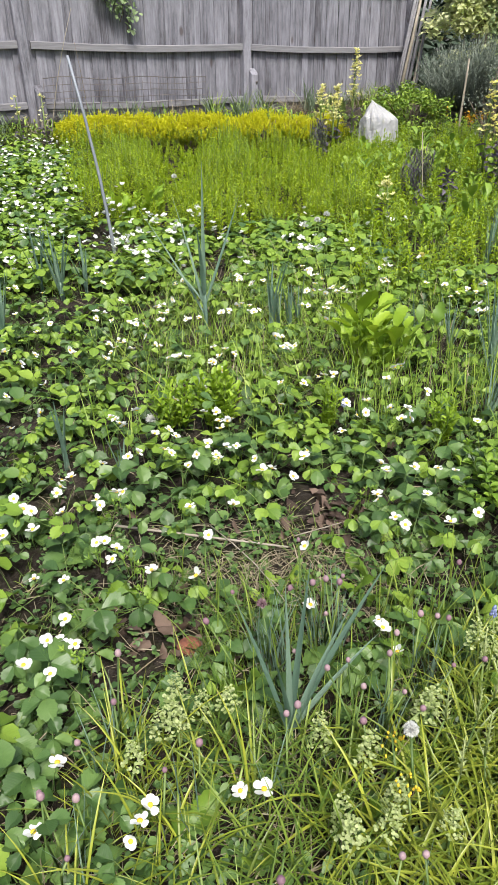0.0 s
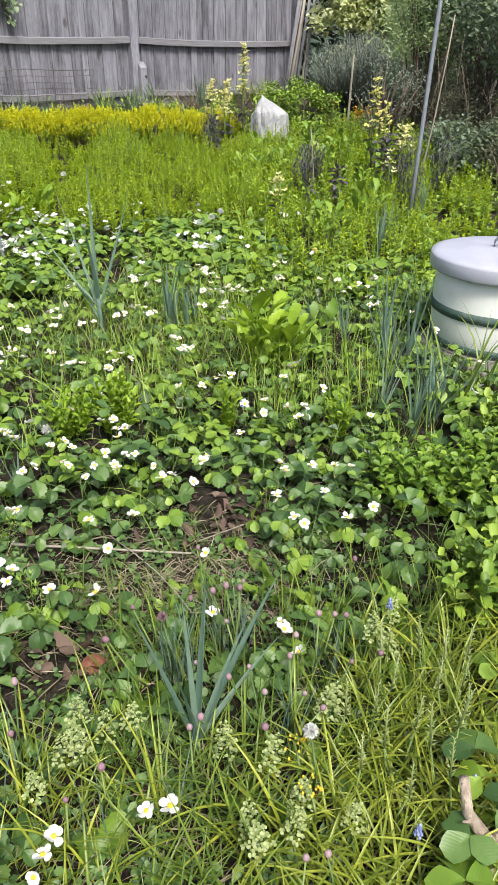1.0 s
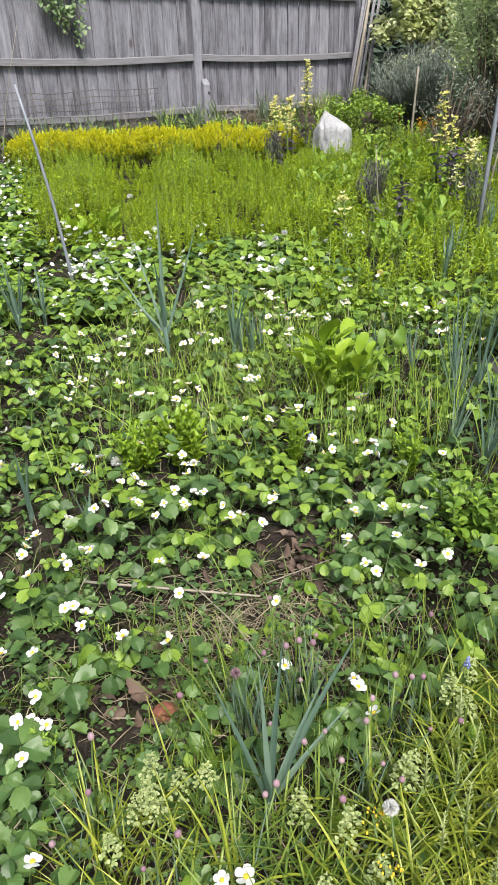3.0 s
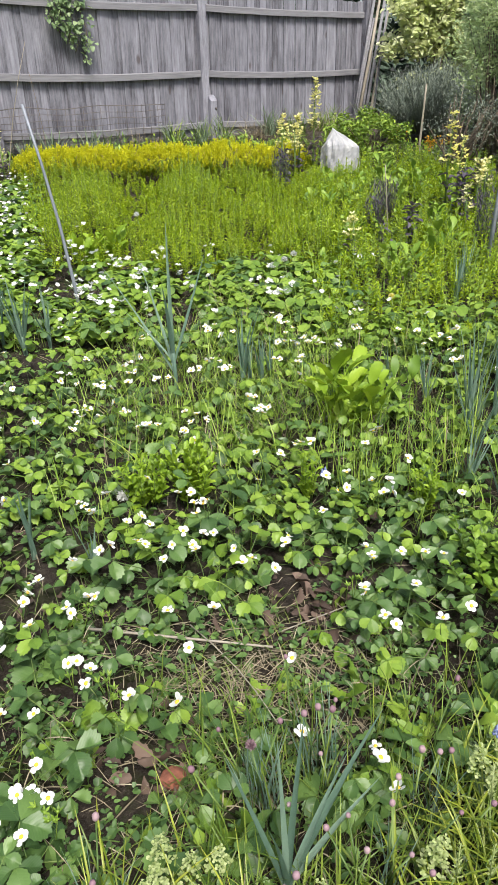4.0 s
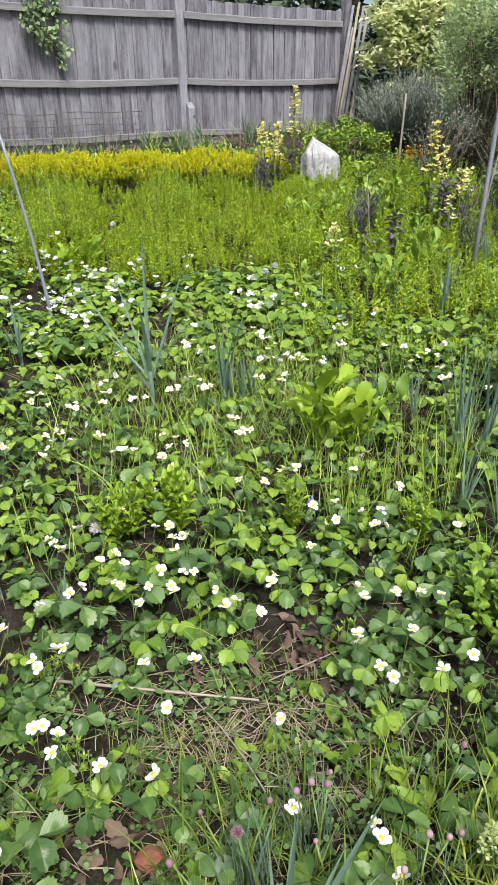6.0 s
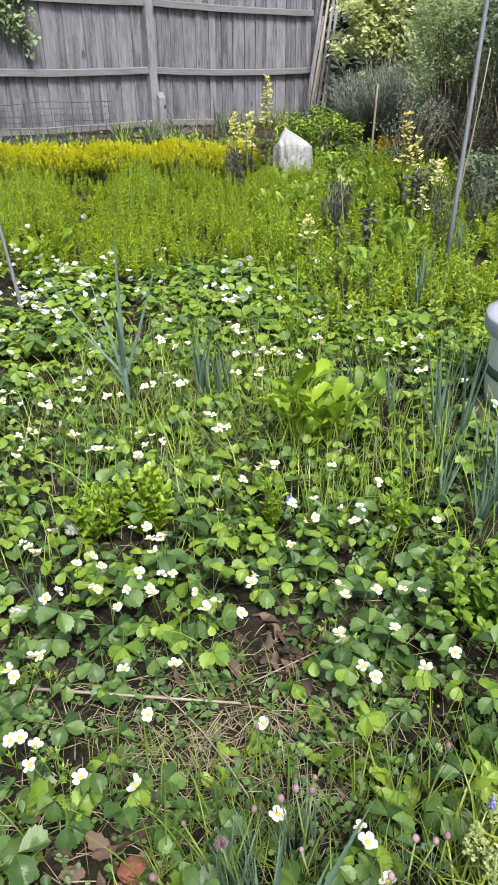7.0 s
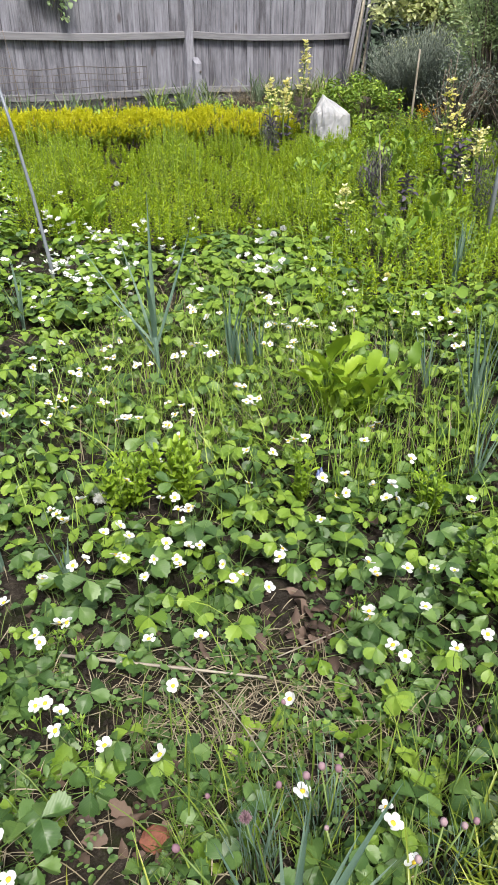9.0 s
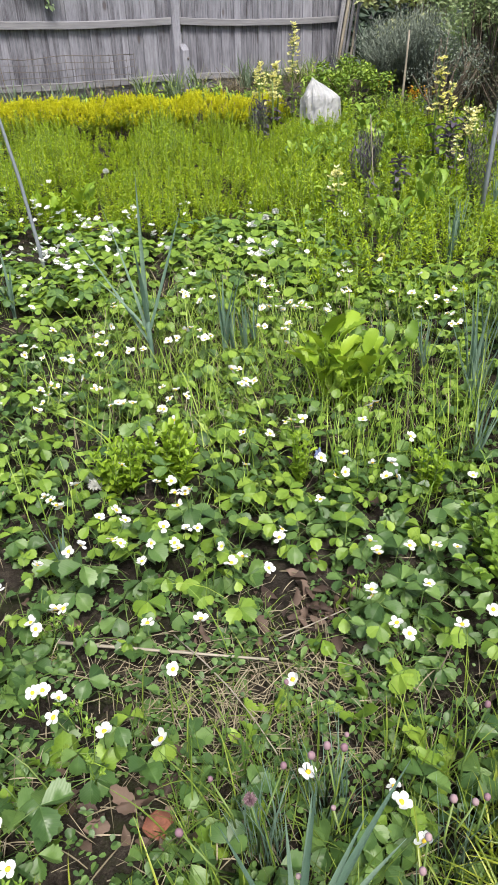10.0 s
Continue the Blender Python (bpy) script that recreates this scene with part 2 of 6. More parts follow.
M_WIRE = plain_mat("rusty_wire", (0.10, 0.085, 0.08), (0.17, 0.15, 0.145), 0.6, 60.0, 0.0, metal=0.4)
M_STRING = plain_mat("pale_line", (0.55, 0.56, 0.58), (0.68, 0.68, 0.7), 0.6, 40.0, 0.0)
M_CONC = plain_mat("concrete", (0.14, 0.125, 0.105), (0.26, 0.235, 0.20), 0.9, 45.0, 0.5, 0.004)
M_BRICK = plain_mat("red_brick", (0.12, 0.045, 0.03), (0.29, 0.105, 0.06), 0.9, 60.0, 0.7, 0.005)
M_BINW = plain_mat("white_painted_tub", (0.7, 0.71, 0.67), (0.82, 0.83, 0.79), 0.4, 14.0, 0.05, 0.001)
M_LID = plain_mat("pale_grey_lid", (0.31, 0.315, 0.38), (0.43, 0.44, 0.51), 0.42, 9.0, 0.08, 0.001)


def band_mat():
    m, nt, b = mat_base("worn_green_band")
    tex = nt.nodes.new("ShaderNodeTexCoord")
    n = noise_tex(nt, 26.0, 8.0, tex.outputs["Object"], 0.75)
    big = noise_tex(nt, 4.0, 3.0, tex.outputs["Object"])
    f = math_n(nt, "ADD", math_n(nt, "MULTIPLY", n, 0.6), math_n(nt, "MULTIPLY", big, 0.4))
    nt.links.new(ramp(nt, f, ((0.5, (0.045, 0.085, 0.07)), (0.62, (0.12, 0.15, 0.135)), (0.7, (0.5, 0.5, 0.5)))), b.inputs["Base Color"])
    b.inputs["Roughness"].default_value = 0.6
    bump(nt, b, n, 0.3, 0.002)
    return m


def fleece_mat():
    m, nt, b = mat_base("white_fleece")
    tex = nt.nodes.new("ShaderNodeTexCoord")
    n = noise_tex(nt, 9.0, 6.0, tex.outputs["Object"], 0.6)
    nt.links.new(ramp(nt, n, ((0.3, (0.28, 0.285, 0.31)), (0.7, (0.55, 0.55, 0.57)))), b.inputs["Base Color"])
    b.inputs["Roughness"].default_value = 0.5
    bump(nt, b, n, 0.6, 0.02)
    t = nt.nodes.new("ShaderNodeBsdfTranslucent")
    t.inputs[0].default_value = (0.75, 0.75, 0.76, 1)
    mx = nt.nodes.new("ShaderNodeMixShader")
    mx.inputs[0].default_value = 0.3
    nt.links.new(b.outputs[0], mx.inputs[1])
    nt.links.new(t.outputs[0], mx.inputs[2])
    nt.links.new(mx.outputs[0], nt.nodes["Material Output"].inputs[0])
    return m


M_BAND, M_FLEECE = band_mat(), fleece_mat()


# ---- mesh building ----
class Geo:
    """Gathers pieces of mesh: vertices, faces, a uv for each vertex, a material slot for each face."""

    def __init__(self):
        self.v, self.f, self.uv, self.m, self.n = [], [], [], [], 0

    def add(self, tpl, mat=None, slot=0):
        v, f, uv = tpl
        if mat is not None:
            v = v @ mat[:3, :3].T + mat[:3, 3]
        self.v.append(v)
        self.uv.append(uv)
        n = self.n
        self.f.extend([tuple(i + n for i in q) for q in f])
        self.m.extend([slot] * len(f))
        self.n += len(v)
        return self

    def mesh(self, name, mats, smooth=True):
        me = bpy.data.meshes.new(name)
        v, uv = np.concatenate(self.v), np.concatenate(self.uv)
        me.from_pydata(v.tolist(), [], self.f)
        idx = np.empty(len(me.loops), dtype=np.int32)
        me.loops.foreach_get("vertex_index", idx)
        layer = me.uv_layers.new(name="uv")
        layer.data.foreach_set("uv", uv[idx].astype(np.float32).ravel())
        for mt in mats if isinstance(mats, (list, tuple)) else [mats]:
            me.materials.append(mt)
        me.polygons.foreach_set("material_index", np.array(self.m, dtype=np.int32))
        me.polygons.foreach_set("use_smooth", np.full(len(me.polygons), smooth, dtype=bool))
        me.update()
        return me


def part(name, data, mats, parent, label="", m=None, smooth=True):
    """Links a Geo or a ready mesh as ONE mesh object under its thing."""
    ob = new(name, data.mesh(name, mats, smooth) if isinstance(data, Geo) else data)
    ob.parent = parent
    if m is not None:
        ob.matrix_basis = m
    return tagged(ob, label)


def thing(name, label, category, group="", m=None, kind=""):
    ob = new(name)
    ob.empty_display_size = 0.05
    if m is not None:
        ob.matrix_basis = m
    return tagged(ob, label, category, group, kind)


def xf(x=0, y=0, z=0, yaw=0, pitch=0, roll=0, s=1.0):
    """A numpy pose: roll about its length, then pitch up from level, then yaw."""
    a, b, c = radians(yaw), radians(pitch), radians(roll)
    rz = np.array([[math.cos(a), -math.sin(a), 0], [math.sin(a), math.cos(a), 0], [0, 0, 1]])
    rx = np.array([[1, 0, 0], [0, math.cos(b), -math.sin(b)], [0, math.sin(b), math.cos(b)]])
    ry = np.array([[math.cos(c), 0, math.sin(c)], [0, 1, 0], [-math.sin(c), 0, math.cos(c)]])
    m = np.eye(4)
    m[:3, :3] = rz @ rx @ ry * s
    m[:3, 3] = (x, y, z)
    return m


def leaf(length, width, rows=5, blunt=0.5, fold=0.15, curl=0.25, teeth=0.0, wave=0.0, round_tip=False):
    """A leaf from the origin along +y, its face up; blunt: where along it is widest."""
    v, uv, f = [], [], []
    for i in range(rows):
        t = i / (rows - 1)
        p = math.log(0.5) / math.log(blunt)
        w = math.sin(math.pi * min(max(t, 0.0), 1.0) ** p) ** 0.75 if 0 < t < 1 else 0.0
        if round_tip:
            w = math.sin(math.pi / 2 * t / blunt) ** 1.2 if t < blunt else max(0.0, 1 - ((t - blunt) / (1 - blunt)) ** 2.6) ** 0.5
        w = max(w, 0.04) * width / 2
        lift = fold * w * 2
        if teeth and 1 < i < rows - 1:
            edge = teeth * (0.35 if t < 0.3 else 1.0)
            w *= 1 + (edge if i % 2 else -edge)
            lift += (0.2 if i % 2 else -0.2) * teeth * width
        y, z = length * t, -curl * length * t * t
        wob = wave * width * math.sin(t * 9)
        on = y + (0.045 * length if teeth and i % 2 else 0)
        v += [(-w, on, z + lift + wob), (0, y, z), (w, on, z + lift - wob)]
        h = 0.5 * w / (width / 2 + 1e-9)
        uv += [(0.5 - h, t), (0.5, t), (0.5 + h, t)]
    for i in range(rows - 1):
        a = 3 * i
        f += [(a, a + 1, a + 4, a + 3), (a + 1, a + 2, a + 5, a + 4)]
    return np.array(v, dtype=float), f, np.array(uv, dtype=float)


def sliver(length, width, fold=0.3):
    """A narrow small leaf of two faces, folded along its rib."""
    z = fold * width
    return np.array([(0, 0, 0), (width / 2, length * 0.55, z), (0, length, -0.1 * length), (-width / 2, length * 0.55, z)]), [(0, 1, 2), (0, 2, 3)], np.array([(0.5, 0), (1, 0.5), (0.5, 1), (0, 0.5)])


def leaflet(length, width, fold=0.2, curl=0.3, teeth=0.06, n=30, inner=True):
    """A broad leaflet from the origin along +y, widest past its middle, with rounded teeth and a fold along its rib."""
    edge = []
    for k in range(n):
        u = 2 * math.pi * k / n
        side, u = (1, u) if u <= math.pi else (-1, 2 * math.pi - u)
        y = 0.5 - 0.5 * math.cos(u)
        x = side * 0.5 * width * math.sin(u) * (0.62 + 0.66 * y) * min(1.0, y * 2.4) ** 0.3
        if teeth and y > 0.25:
            g = 1 + teeth * (1.0 if k % 2 else -0.7)
            x, y = x * g, 0.52 + (y - 0.52) * g + (0.02 if k % 2 else -0.01)
        edge.append((x, y * length))
    rings = [[(0.0, 0.52 * length)]] + ([[(x * 0.6, 0.52 * length + (y - 0.52 * length) * 0.6) for x, y in edge]] if inner else []) + [edge]
    v, uv = [], []
    for j, ring in enumerate(rings):
        for k, (x, y) in enumerate(ring):
            t = y / length
            ridge = 0.012 * width * (1 if k % 2 else -1) if teeth and j == len(rings) - 1 else 0.0
            v.append((x, y, fold * abs(x) * (1.3 - 0.5 * abs(x) / width) - curl * length * t * t + ridge))
            uv.append((0.5 + x / width, t))
    f = [(0, 1 + k, 1 + (k + 1) % n) for k in range(n)]
    if inner:
        f += [(1 + k, 1 + n + k, 1 + n + (k + 1) % n, 1 + (k + 1) % n) for k in range(n)]
    return np.array(v), f, np.array(uv)


def blade(length, width, lean0, lean1, segs=6, fold=0.25, taper=0.6, twist=0.0):
    """A strap leaf that starts lean0 degrees off upright and ends lean1 off, bending towards +y."""
    v, uv, f = [], [], []
    y = z = 0.0
    for i in range(segs + 1):
        t = i / segs
        a = radians(lean0 + (lean1 - lean0) * t ** 1.3)
        if i:
            y += math.sin(a) * length / segs
            z += math.cos(a) * length / segs
        w = width / 2 * (1 - max(0, (t - taper) / (1 - taper)) ** 1.5 * 0.96) * (0.7 + 0.3 * min(1, t * 4))
        c, s = math.cos(twist * t), math.sin(twist * t)
        d = fold * w * 2
        nx, ny, nz = 0, -math.cos(a), math.sin(a)
        for k, o in ((-1, d), (0, 0), (1, d)):
            v.append((k * w * c, y + ny * o + k * w * s * math.cos(a), z + nz * o - k * w * s * math.sin(a)))
            uv.append((0.5 + 0.5 * k, t))
    for i in range(segs):
        b = 3 * i
        f += [(b, b + 1, b + 4, b + 3), (b + 1, b + 2, b + 5, b + 4)]
    return np.array(v), f, np.array(uv, dtype=float)


def tube(pts, radii, sides=5):
    pts = [np.array(p, dtype=float) for p in pts]
    v, uv, f = [], [], []
    n = len(pts)
    for i, p in enumerate(pts):
        d = pts[min(i + 1, n - 1)] - pts[max(i - 1, 0)]
        d /= np.linalg.norm(d) + 1e-9
        a = np.cross(d, (1, 0, 0) if abs(d[0]) < 0.8 else (0, 1, 0))
        a /= np.linalg.norm(a)
        b = np.cross(d, a)
        r = radii[i] if isinstance(radii, (list, tuple)) else radii
        for k in range(sides):
            g = 2 * math.pi * k / sides
            v.append(p + r * (math.cos(g) * a + math.sin(g) * b))
            uv.append((k / sides, i / (n - 1)))
    for i in range(n - 1):
        for k in range(sides):
            a, b = i * sides + k, i * sides + (k + 1) % sides
            f.append((a, b, b + sides, a + sides))
    f.append(tuple(range(sides))[::-1])
    f.append(tuple(range((n - 1) * sides, n * sides)))
    return np.array(v), f, np.array(uv, dtype=float)


def ball(rx, ry, rz, seg=7, rings=5):
    v, uv, f = [(0, 0, -rz)], [(0.5, 0)], []
    for i in range(1, rings):
        a = math.pi * i / rings
        for k in range(seg):
            g = 2 * math.pi * k / seg
            v.append((rx * math.sin(a) * math.cos(g), ry * math.sin(a) * math.sin(g), -rz * math.cos(a)))
            uv.append((k / seg, i / rings))
    v.append((0, 0, rz))
    uv.append((0.5, 1))
    for k in range(seg):
        f.append((0, 1 + (k + 1) % seg, 1 + k))
        f.append((len(v) - 1, 1 + (rings - 2) * seg + k, 1 + (rings - 2) * seg + (k + 1) % seg))
    for i in range(rings - 2):
        for k in range(seg):
            a, b = 1 + i * seg + k, 1 + i * seg + (k + 1) % seg
            f.append((a, b, b + seg, a + seg))
    return np.array(v, dtype=float), f, np.array(uv, dtype=float)


def box(sx, sy, sz, bevel=0.004, cap=0.0):
    """A box with chamfered upright edges, base on z = 0; cap: how far its top slopes down towards -y."""
    x, y, b = sx / 2, sy / 2, bevel
    ring = [(-x + b, -y), (x - b, -y), (x, -y + b), (x, y - b), (x - b, y), (-x + b, y), (-x, y - b), (-x, -y + b)]
    v, uv = [], []
    for z, k in ((0, 1), (sz - b, 1), (sz, 1 - 2 * b / min(sx, sy))):
        for p, q in ring:
            v.append((p * k, q * k, z - (cap * (0.5 - q / sy) if z else 0)))
            uv.append((p / sx + 0.5, z / sz))
    f = [tuple(range(8))[::-1], tuple(range(16, 24))]
    for i in (0, 8):
        for k in range(8):
            f.append((i + k, i + (k + 1) % 8, i + 8 + (k + 1) % 8, i + 8 + k))
    return np.array(v), f, np.array(uv, dtype=float)


def lathe(profile, seg=48):
    v, uv, f = [], [], []
    n = len(profile)
    for i, (r, z) in enumerate(profile):
        for k in range(seg):
            g = 2 * math.pi * k / seg
            v.append((r * math.cos(g), r * math.sin(g), z))
            uv.append((k / seg, i / (n - 1)))
    for i in range(n - 1):
        for k in range(seg):
            a, b = i * seg + k, i * seg + (k + 1) % seg
            f.append((a, b, b + seg, a + seg))
    return np.array(v), f, np.array(uv, dtype=float)


# ---- ground ----
def gz(x, y):
    """The garden's ground: level where the camera stands, rising gently to the fence."""
    s = max(0.0, min(y, 14.0) - 3.2)
    return 0.075 * s * s / (s + 1.5)


def ground():
    g = Geo()
    xs = np.unique(np.concatenate([np.linspace(-60, -4, 12), np.linspace(-4, 5, 150), np.linspace(5, 60, 12)]))
    ys = np.unique(np.concatenate([np.linspace(-60, 0, 12), np.linspace(0, 6, 110), np.linspace(6, 15, 60), np.linspace(15, 80, 12)]))
    v, uv, f = [], [], []
    for y in ys:
        for x in xs:
            d = noise.noise(Vector((x * 2.2, y * 2.2, 0))) * 0.02 + noise.noise(Vector((x * 9, y * 9, 3))) * 0.012
            v.append((x, y, gz(x, y) + d - 0.012))
            uv.append((x, y))
    nx = len(xs)
    for j in range(len(ys) - 1):
        for i in range(nx - 1):
            a = j * nx + i
            f.append((a, a + 1, a + nx + 1, a + nx))
    g.add((np.array(v), f, np.array(uv)))
    ob = new("ground", g.mesh("ground", M_SOIL))
    tagged(ob, "bare dark garden soil under the plants, with crumbs and moss", "ground", kind="structure")


ground()

# ---- fence ----
FA = 33.3
FU = np.array([math.cos(radians(FA)), math.sin(radians(FA))])


def fence_at(s, z=0.0, out=0.0):
    """A place on the fence's line: s metres along it, out metres towards the garden."""
    return (FU[0] * s + FU[1] * out, 12.368 + FU[1] * s - FU[0] * out, z)


def fence_pose(s, z, out=0.0, tilt=0.0):
    x, y, _ = fence_at(s, z, out)
    return pose(x, y, z, 0, tilt, FA)


POSTS = (-6.55, -3.34, -0.12, 3.06)


def fence():
    root = thing("garden_fence", "silver-grey weathered close-board timber fence with posts and rails", "fence")
    post_me = {h: Geo().add(box(0.125, 0.125, h, 0.006)).mesh("post", M_WOOD, False) for h in (1.95, 2.0)}
    for i, s in enumerate(POSTS):
        base = gz(*fence_at(s)[:2]) - 0.05
        part("post", post_me[1.95], M_WOOD, root, "square grey post", fence_pose(s, base - 0.03 + (0.02 if i == 2 else 0), 0.03, (0, -2.2, -0.6, 0.6)[i]))
    for s, h, lean in ((-3.26, 0.56, -1.0), (-0.055, 0.6, 0.0)):
        g = Geo().add(box(0.11, 0.09, h, 0.012, 0.07))
        part("spur_post", g, M_WOOD, root, "short repair post with a sloping top", fence_pose(s, gz(*fence_at(s)[:2]) - 0.02, 0.14, lean), False)
    bolt = Geo().add(ball(0.018, 0.012, 0.018)).mesh("bolt", M_WIRE)
    for s in (-3.26, -0.055):
        part("bolt", bolt, M_WIRE, root, "rusty bolt head", fence_pose(s + 0.02, gz(*fence_at(s)[:2]) + 0.4, 0.195))
    boards = [Geo().add(box(w, 0.016, 1.0, 0.003)).mesh("board", M_WOOD, False) for w in (0.092, 0.095, 0.098)]
    for a, b in zip(POSTS[:-1], POSTS[1:]):
        for z, h, d in ((2.25, 0.085, 0.035), (1.44, 0.085, 0.04), (0.77, 0.08, 0.035)):
            g = Geo()
            n, lo, hi = 9, a + 0.064, b - 0.064
            v, uv, f = [], [], []
            for i in range(n):
                t = i / (n - 1)
                s = (t - 0.5) * (hi - lo)
                sag = -0.03 * (1 - (2 * t - 1) ** 2) * (0.6 if z > 2 else 1.0) + uni(-0.003, 0.003)
                for y, zz in ((-d / 2, -h / 2), (-d / 2, h / 2 - 0.012), (-d / 2 + 0.01, h / 2), (d / 2, h / 2), (d / 2, -h / 2)):
                    v.append((s, y, zz + sag))
                    uv.append((t, zz))
            for i in range(n - 1):
                for k in range(5):
                    p, q = i * 5 + k, i * 5 + (k + 1) % 5
                    f.append((p, q, q + 5, p + 5))
            f += [(0, 1, 2, 3, 4), tuple(range(5 * n - 5, 5 * n))[::-1]]
            g.add((np.array(v), f, np.array(uv)))
            turned = part("rail", g, M_RAIL, root, "grey horizontal rail", fence_pose((lo + hi) / 2, z, 0.045), smooth=False)
        s = a + 0.02
        k = 0
        while s < b - 0.02:
            low = 0.70 + uni(-0.02, 0.02)
            step = uni(0.095, 0.125) if a > -1 else uni(0.1, 0.16)
            top = 2.435 + uni(-0.012, 0.012)
            m = fence_pose(s + step / 2, low, -0.014 + 0.014 * (k % 2) + uni(-0.003, 0.003), uni(-0.3, 0.3)) @ Matrix.Rotation(radians(uni(2, 6)), 4, "Z") @ Matrix.Diagonal((1, 1, top - low, 1))
            part("board", boards[int(rng.integers(3))], M_WOOD, root, "", m @ Matrix.Diagonal(((step + 0.014) / 0.095, 1, 1, 1)))
            s += step
            k += 1
        g = Geo().add(box(b - a - 0.13, 0.03, 0.16, 0.004))
        part("gravel_board", g, M_RAIL, root, "dark damp board along the ground", fence_pose((a + b) / 2, 0.56, 0.0))


def rail_mat():
    m = plain_mat("rail_wood", (0.10, 0.098, 0.108), (0.245, 0.242, 0.262), 0.85, 60.0, 0.5, 0.004, stretch=(0.05, 1, 1))
    return m


M_RAIL = rail_mat()
fence()


# ---- things by the fence ----
def golden_hedge():
    root = thing("golden_hedge", "low clipped hedge of golden-yellow small leaves, green below", "hedge")
    stems, low, top = Geo(), Geo(), Geo()
    tpl = [sliver(0.022, 0.012), sliver(0.026, 0.014), sliver(0.018, 0.011)]
    for i in range(150):
        x, y = uni(-2.15, 1.05), uni(9.1, 9.5)
        z = gz(x, y)
        stems.add(tube([(x, y, z - 0.02), (x + uni(-0.05, 0.05), y + uni(-0.05, 0.05), z + 0.15), (x + uni(-0.1, 0.1), y + uni(-0.1, 0.1), z + 0.3)], [0.006, 0.004, 0.002], 3))
    for i in range(5200):
        x, a = uni(-2.25, 1.12), uni(0, math.pi) if i < 4200 else uni(0, 0.5)
        hump = 0.35 + 0.06 * noise.noise(Vector((x * 2.5, 0, 0))) + 0.04 * noise.noise(Vector((x * 8, 5, 0)))
        end = min(1.0, (x + 2.27) / 0.25, (1.14 - x) / 0.25) ** 0.5
        r = uni(0.45, 1.0) ** 0.5
        y = 9.27 - 0.36 * math.cos(a) * r * end + 0.06 * noise.noise(Vector((x * 5, a * 3, 7)))
        h = 0.03 + (hump - 0.06) * max(0.0, math.sin(a)) ** 0.6 * r * end
        if noise.noise(Vector((x * 9, y * 9, h * 9))) < -0.22:
            continue
        z, g = gz(x, y) + h, top if h > 0.17 + uni(-0.06, 0.06) else low
        lx, ly, up = uni(-0.03, 0.03), -0.05 * math.cos(a) + uni(-0.02, 0.02), uni(0.035, 0.085)
        for k in range(15):
            t = k / 14
            g.add(tpl[k % 3], xf(x + lx * t, y + ly * t, z + up * t, 137.5 * k + uni(-20, 20), uni(5, 40) + 35 * t, uni(-30, 30), uni(0.8, 1.25) * (1.15 - 0.4 * t)))
    part("branchwork", stems, M_STEM, root)
    part("golden_foliage", top, M_GOLD, root, "bright golden-yellow young leaves")
    part("lower_foliage", low, M_GOLDLOW, root, "greener lower leaves with shade put into their colour")


golden_hedge()


def shrub(name, label, centre, radii, n, leaf_size, mat, stem_n=14, narrow=0.5, droop=(-40, 50), clumps=26, core=0.45, stem_mat=None, foot=None, bend=0.25):
    """A shrub: stems that fork from its foot and clumps of leaves round their ends, with gaps between."""
    root = thing(name, label, "shrub")
    cx, cy, cz = centre
    fx, fy = foot or (cx, cy)
    stems, crown = Geo(), Geo()
    tpls = [leaf(leaf_size, leaf_size * narrow, 4, 0.45, 0.2, bend), leaf(leaf_size * 0.8, leaf_size * narrow * 0.9, 4, 0.5, 0.3, -0.1)]
    heads = []
    for i in range(clumps):
        d = rng.normal(size=3)
        d /= np.linalg.norm(d)
        r = uni(core, 1.0)
        heads.append((cx + d[0] * radii[0] * r, cy + d[1] * radii[1] * r, max(cz + d[2] * radii[2] * r, gz(cx, cy) + 0.06)))
    for i in range(stem_n):
        hx, hy, hz = heads[i % clumps]
        bx, by = fx + uni(-0.15, 0.15), fy + uni(-0.15, 0.15)
        bz = gz(bx, by) - 0.03
        mid = ((bx + hx) / 2 + uni(-0.08, 0.08), (by + hy) / 2 + uni(-0.08, 0.08), bz + (hz - bz) * 0.6)
        stems.add(tube([(bx, by, bz), mid, (hx, hy, hz)], [0.014, 0.009, 0.003], 4))
    spread = 0.34 * (radii[0] * radii[1] * radii[2]) ** (1 / 3)
    for i in range(n):
        hx, hy, hz = heads[int(rng.integers(clumps))]
        d = rng.normal(size=3)
        d *= spread * uni(0.35, 1.0) / (np.linalg.norm(d) + 1e-6)
        x, y, z = hx + d[0], hy + d[1], hz + d[2] * 0.85
        if z < gz(x, y) + 0.02:
            continue
        crown.add(tpls[i % 2], xf(x, y, z, uni(0, 360), uni(*droop), uni(-50, 50), uni(0.6, 1.3)))
    part("branchwork", stems, stem_mat or M_STEM, root)
    part("foliage", crown, mat, root)
    return root


shrub("variegated_shrub", "tall shrub with pale cream-edged leaves beside the fence end", (3.62, 13.3, 2.05), (0.8, 0.45, 1.0), 7600, 0.125, M_VARIE, 24, 0.55, clumps=80, core=0.2)
shrub("olive_shrub", "low twiggy olive-green shrub with small leaves", (3.6, 10.5, 1.0), (0.5, 0.5, 0.5), 4200, 0.036, M_SHRUB, 30, 0.45, clumps=40)
shrub("olive_shrub", "loose olive-green shrub with small leaves", (4.35, 12.1, 1.8), (0.85, 0.8, 1.0), 7000, 0.075, M_SHRUB, 30, 0.45, clumps=50)
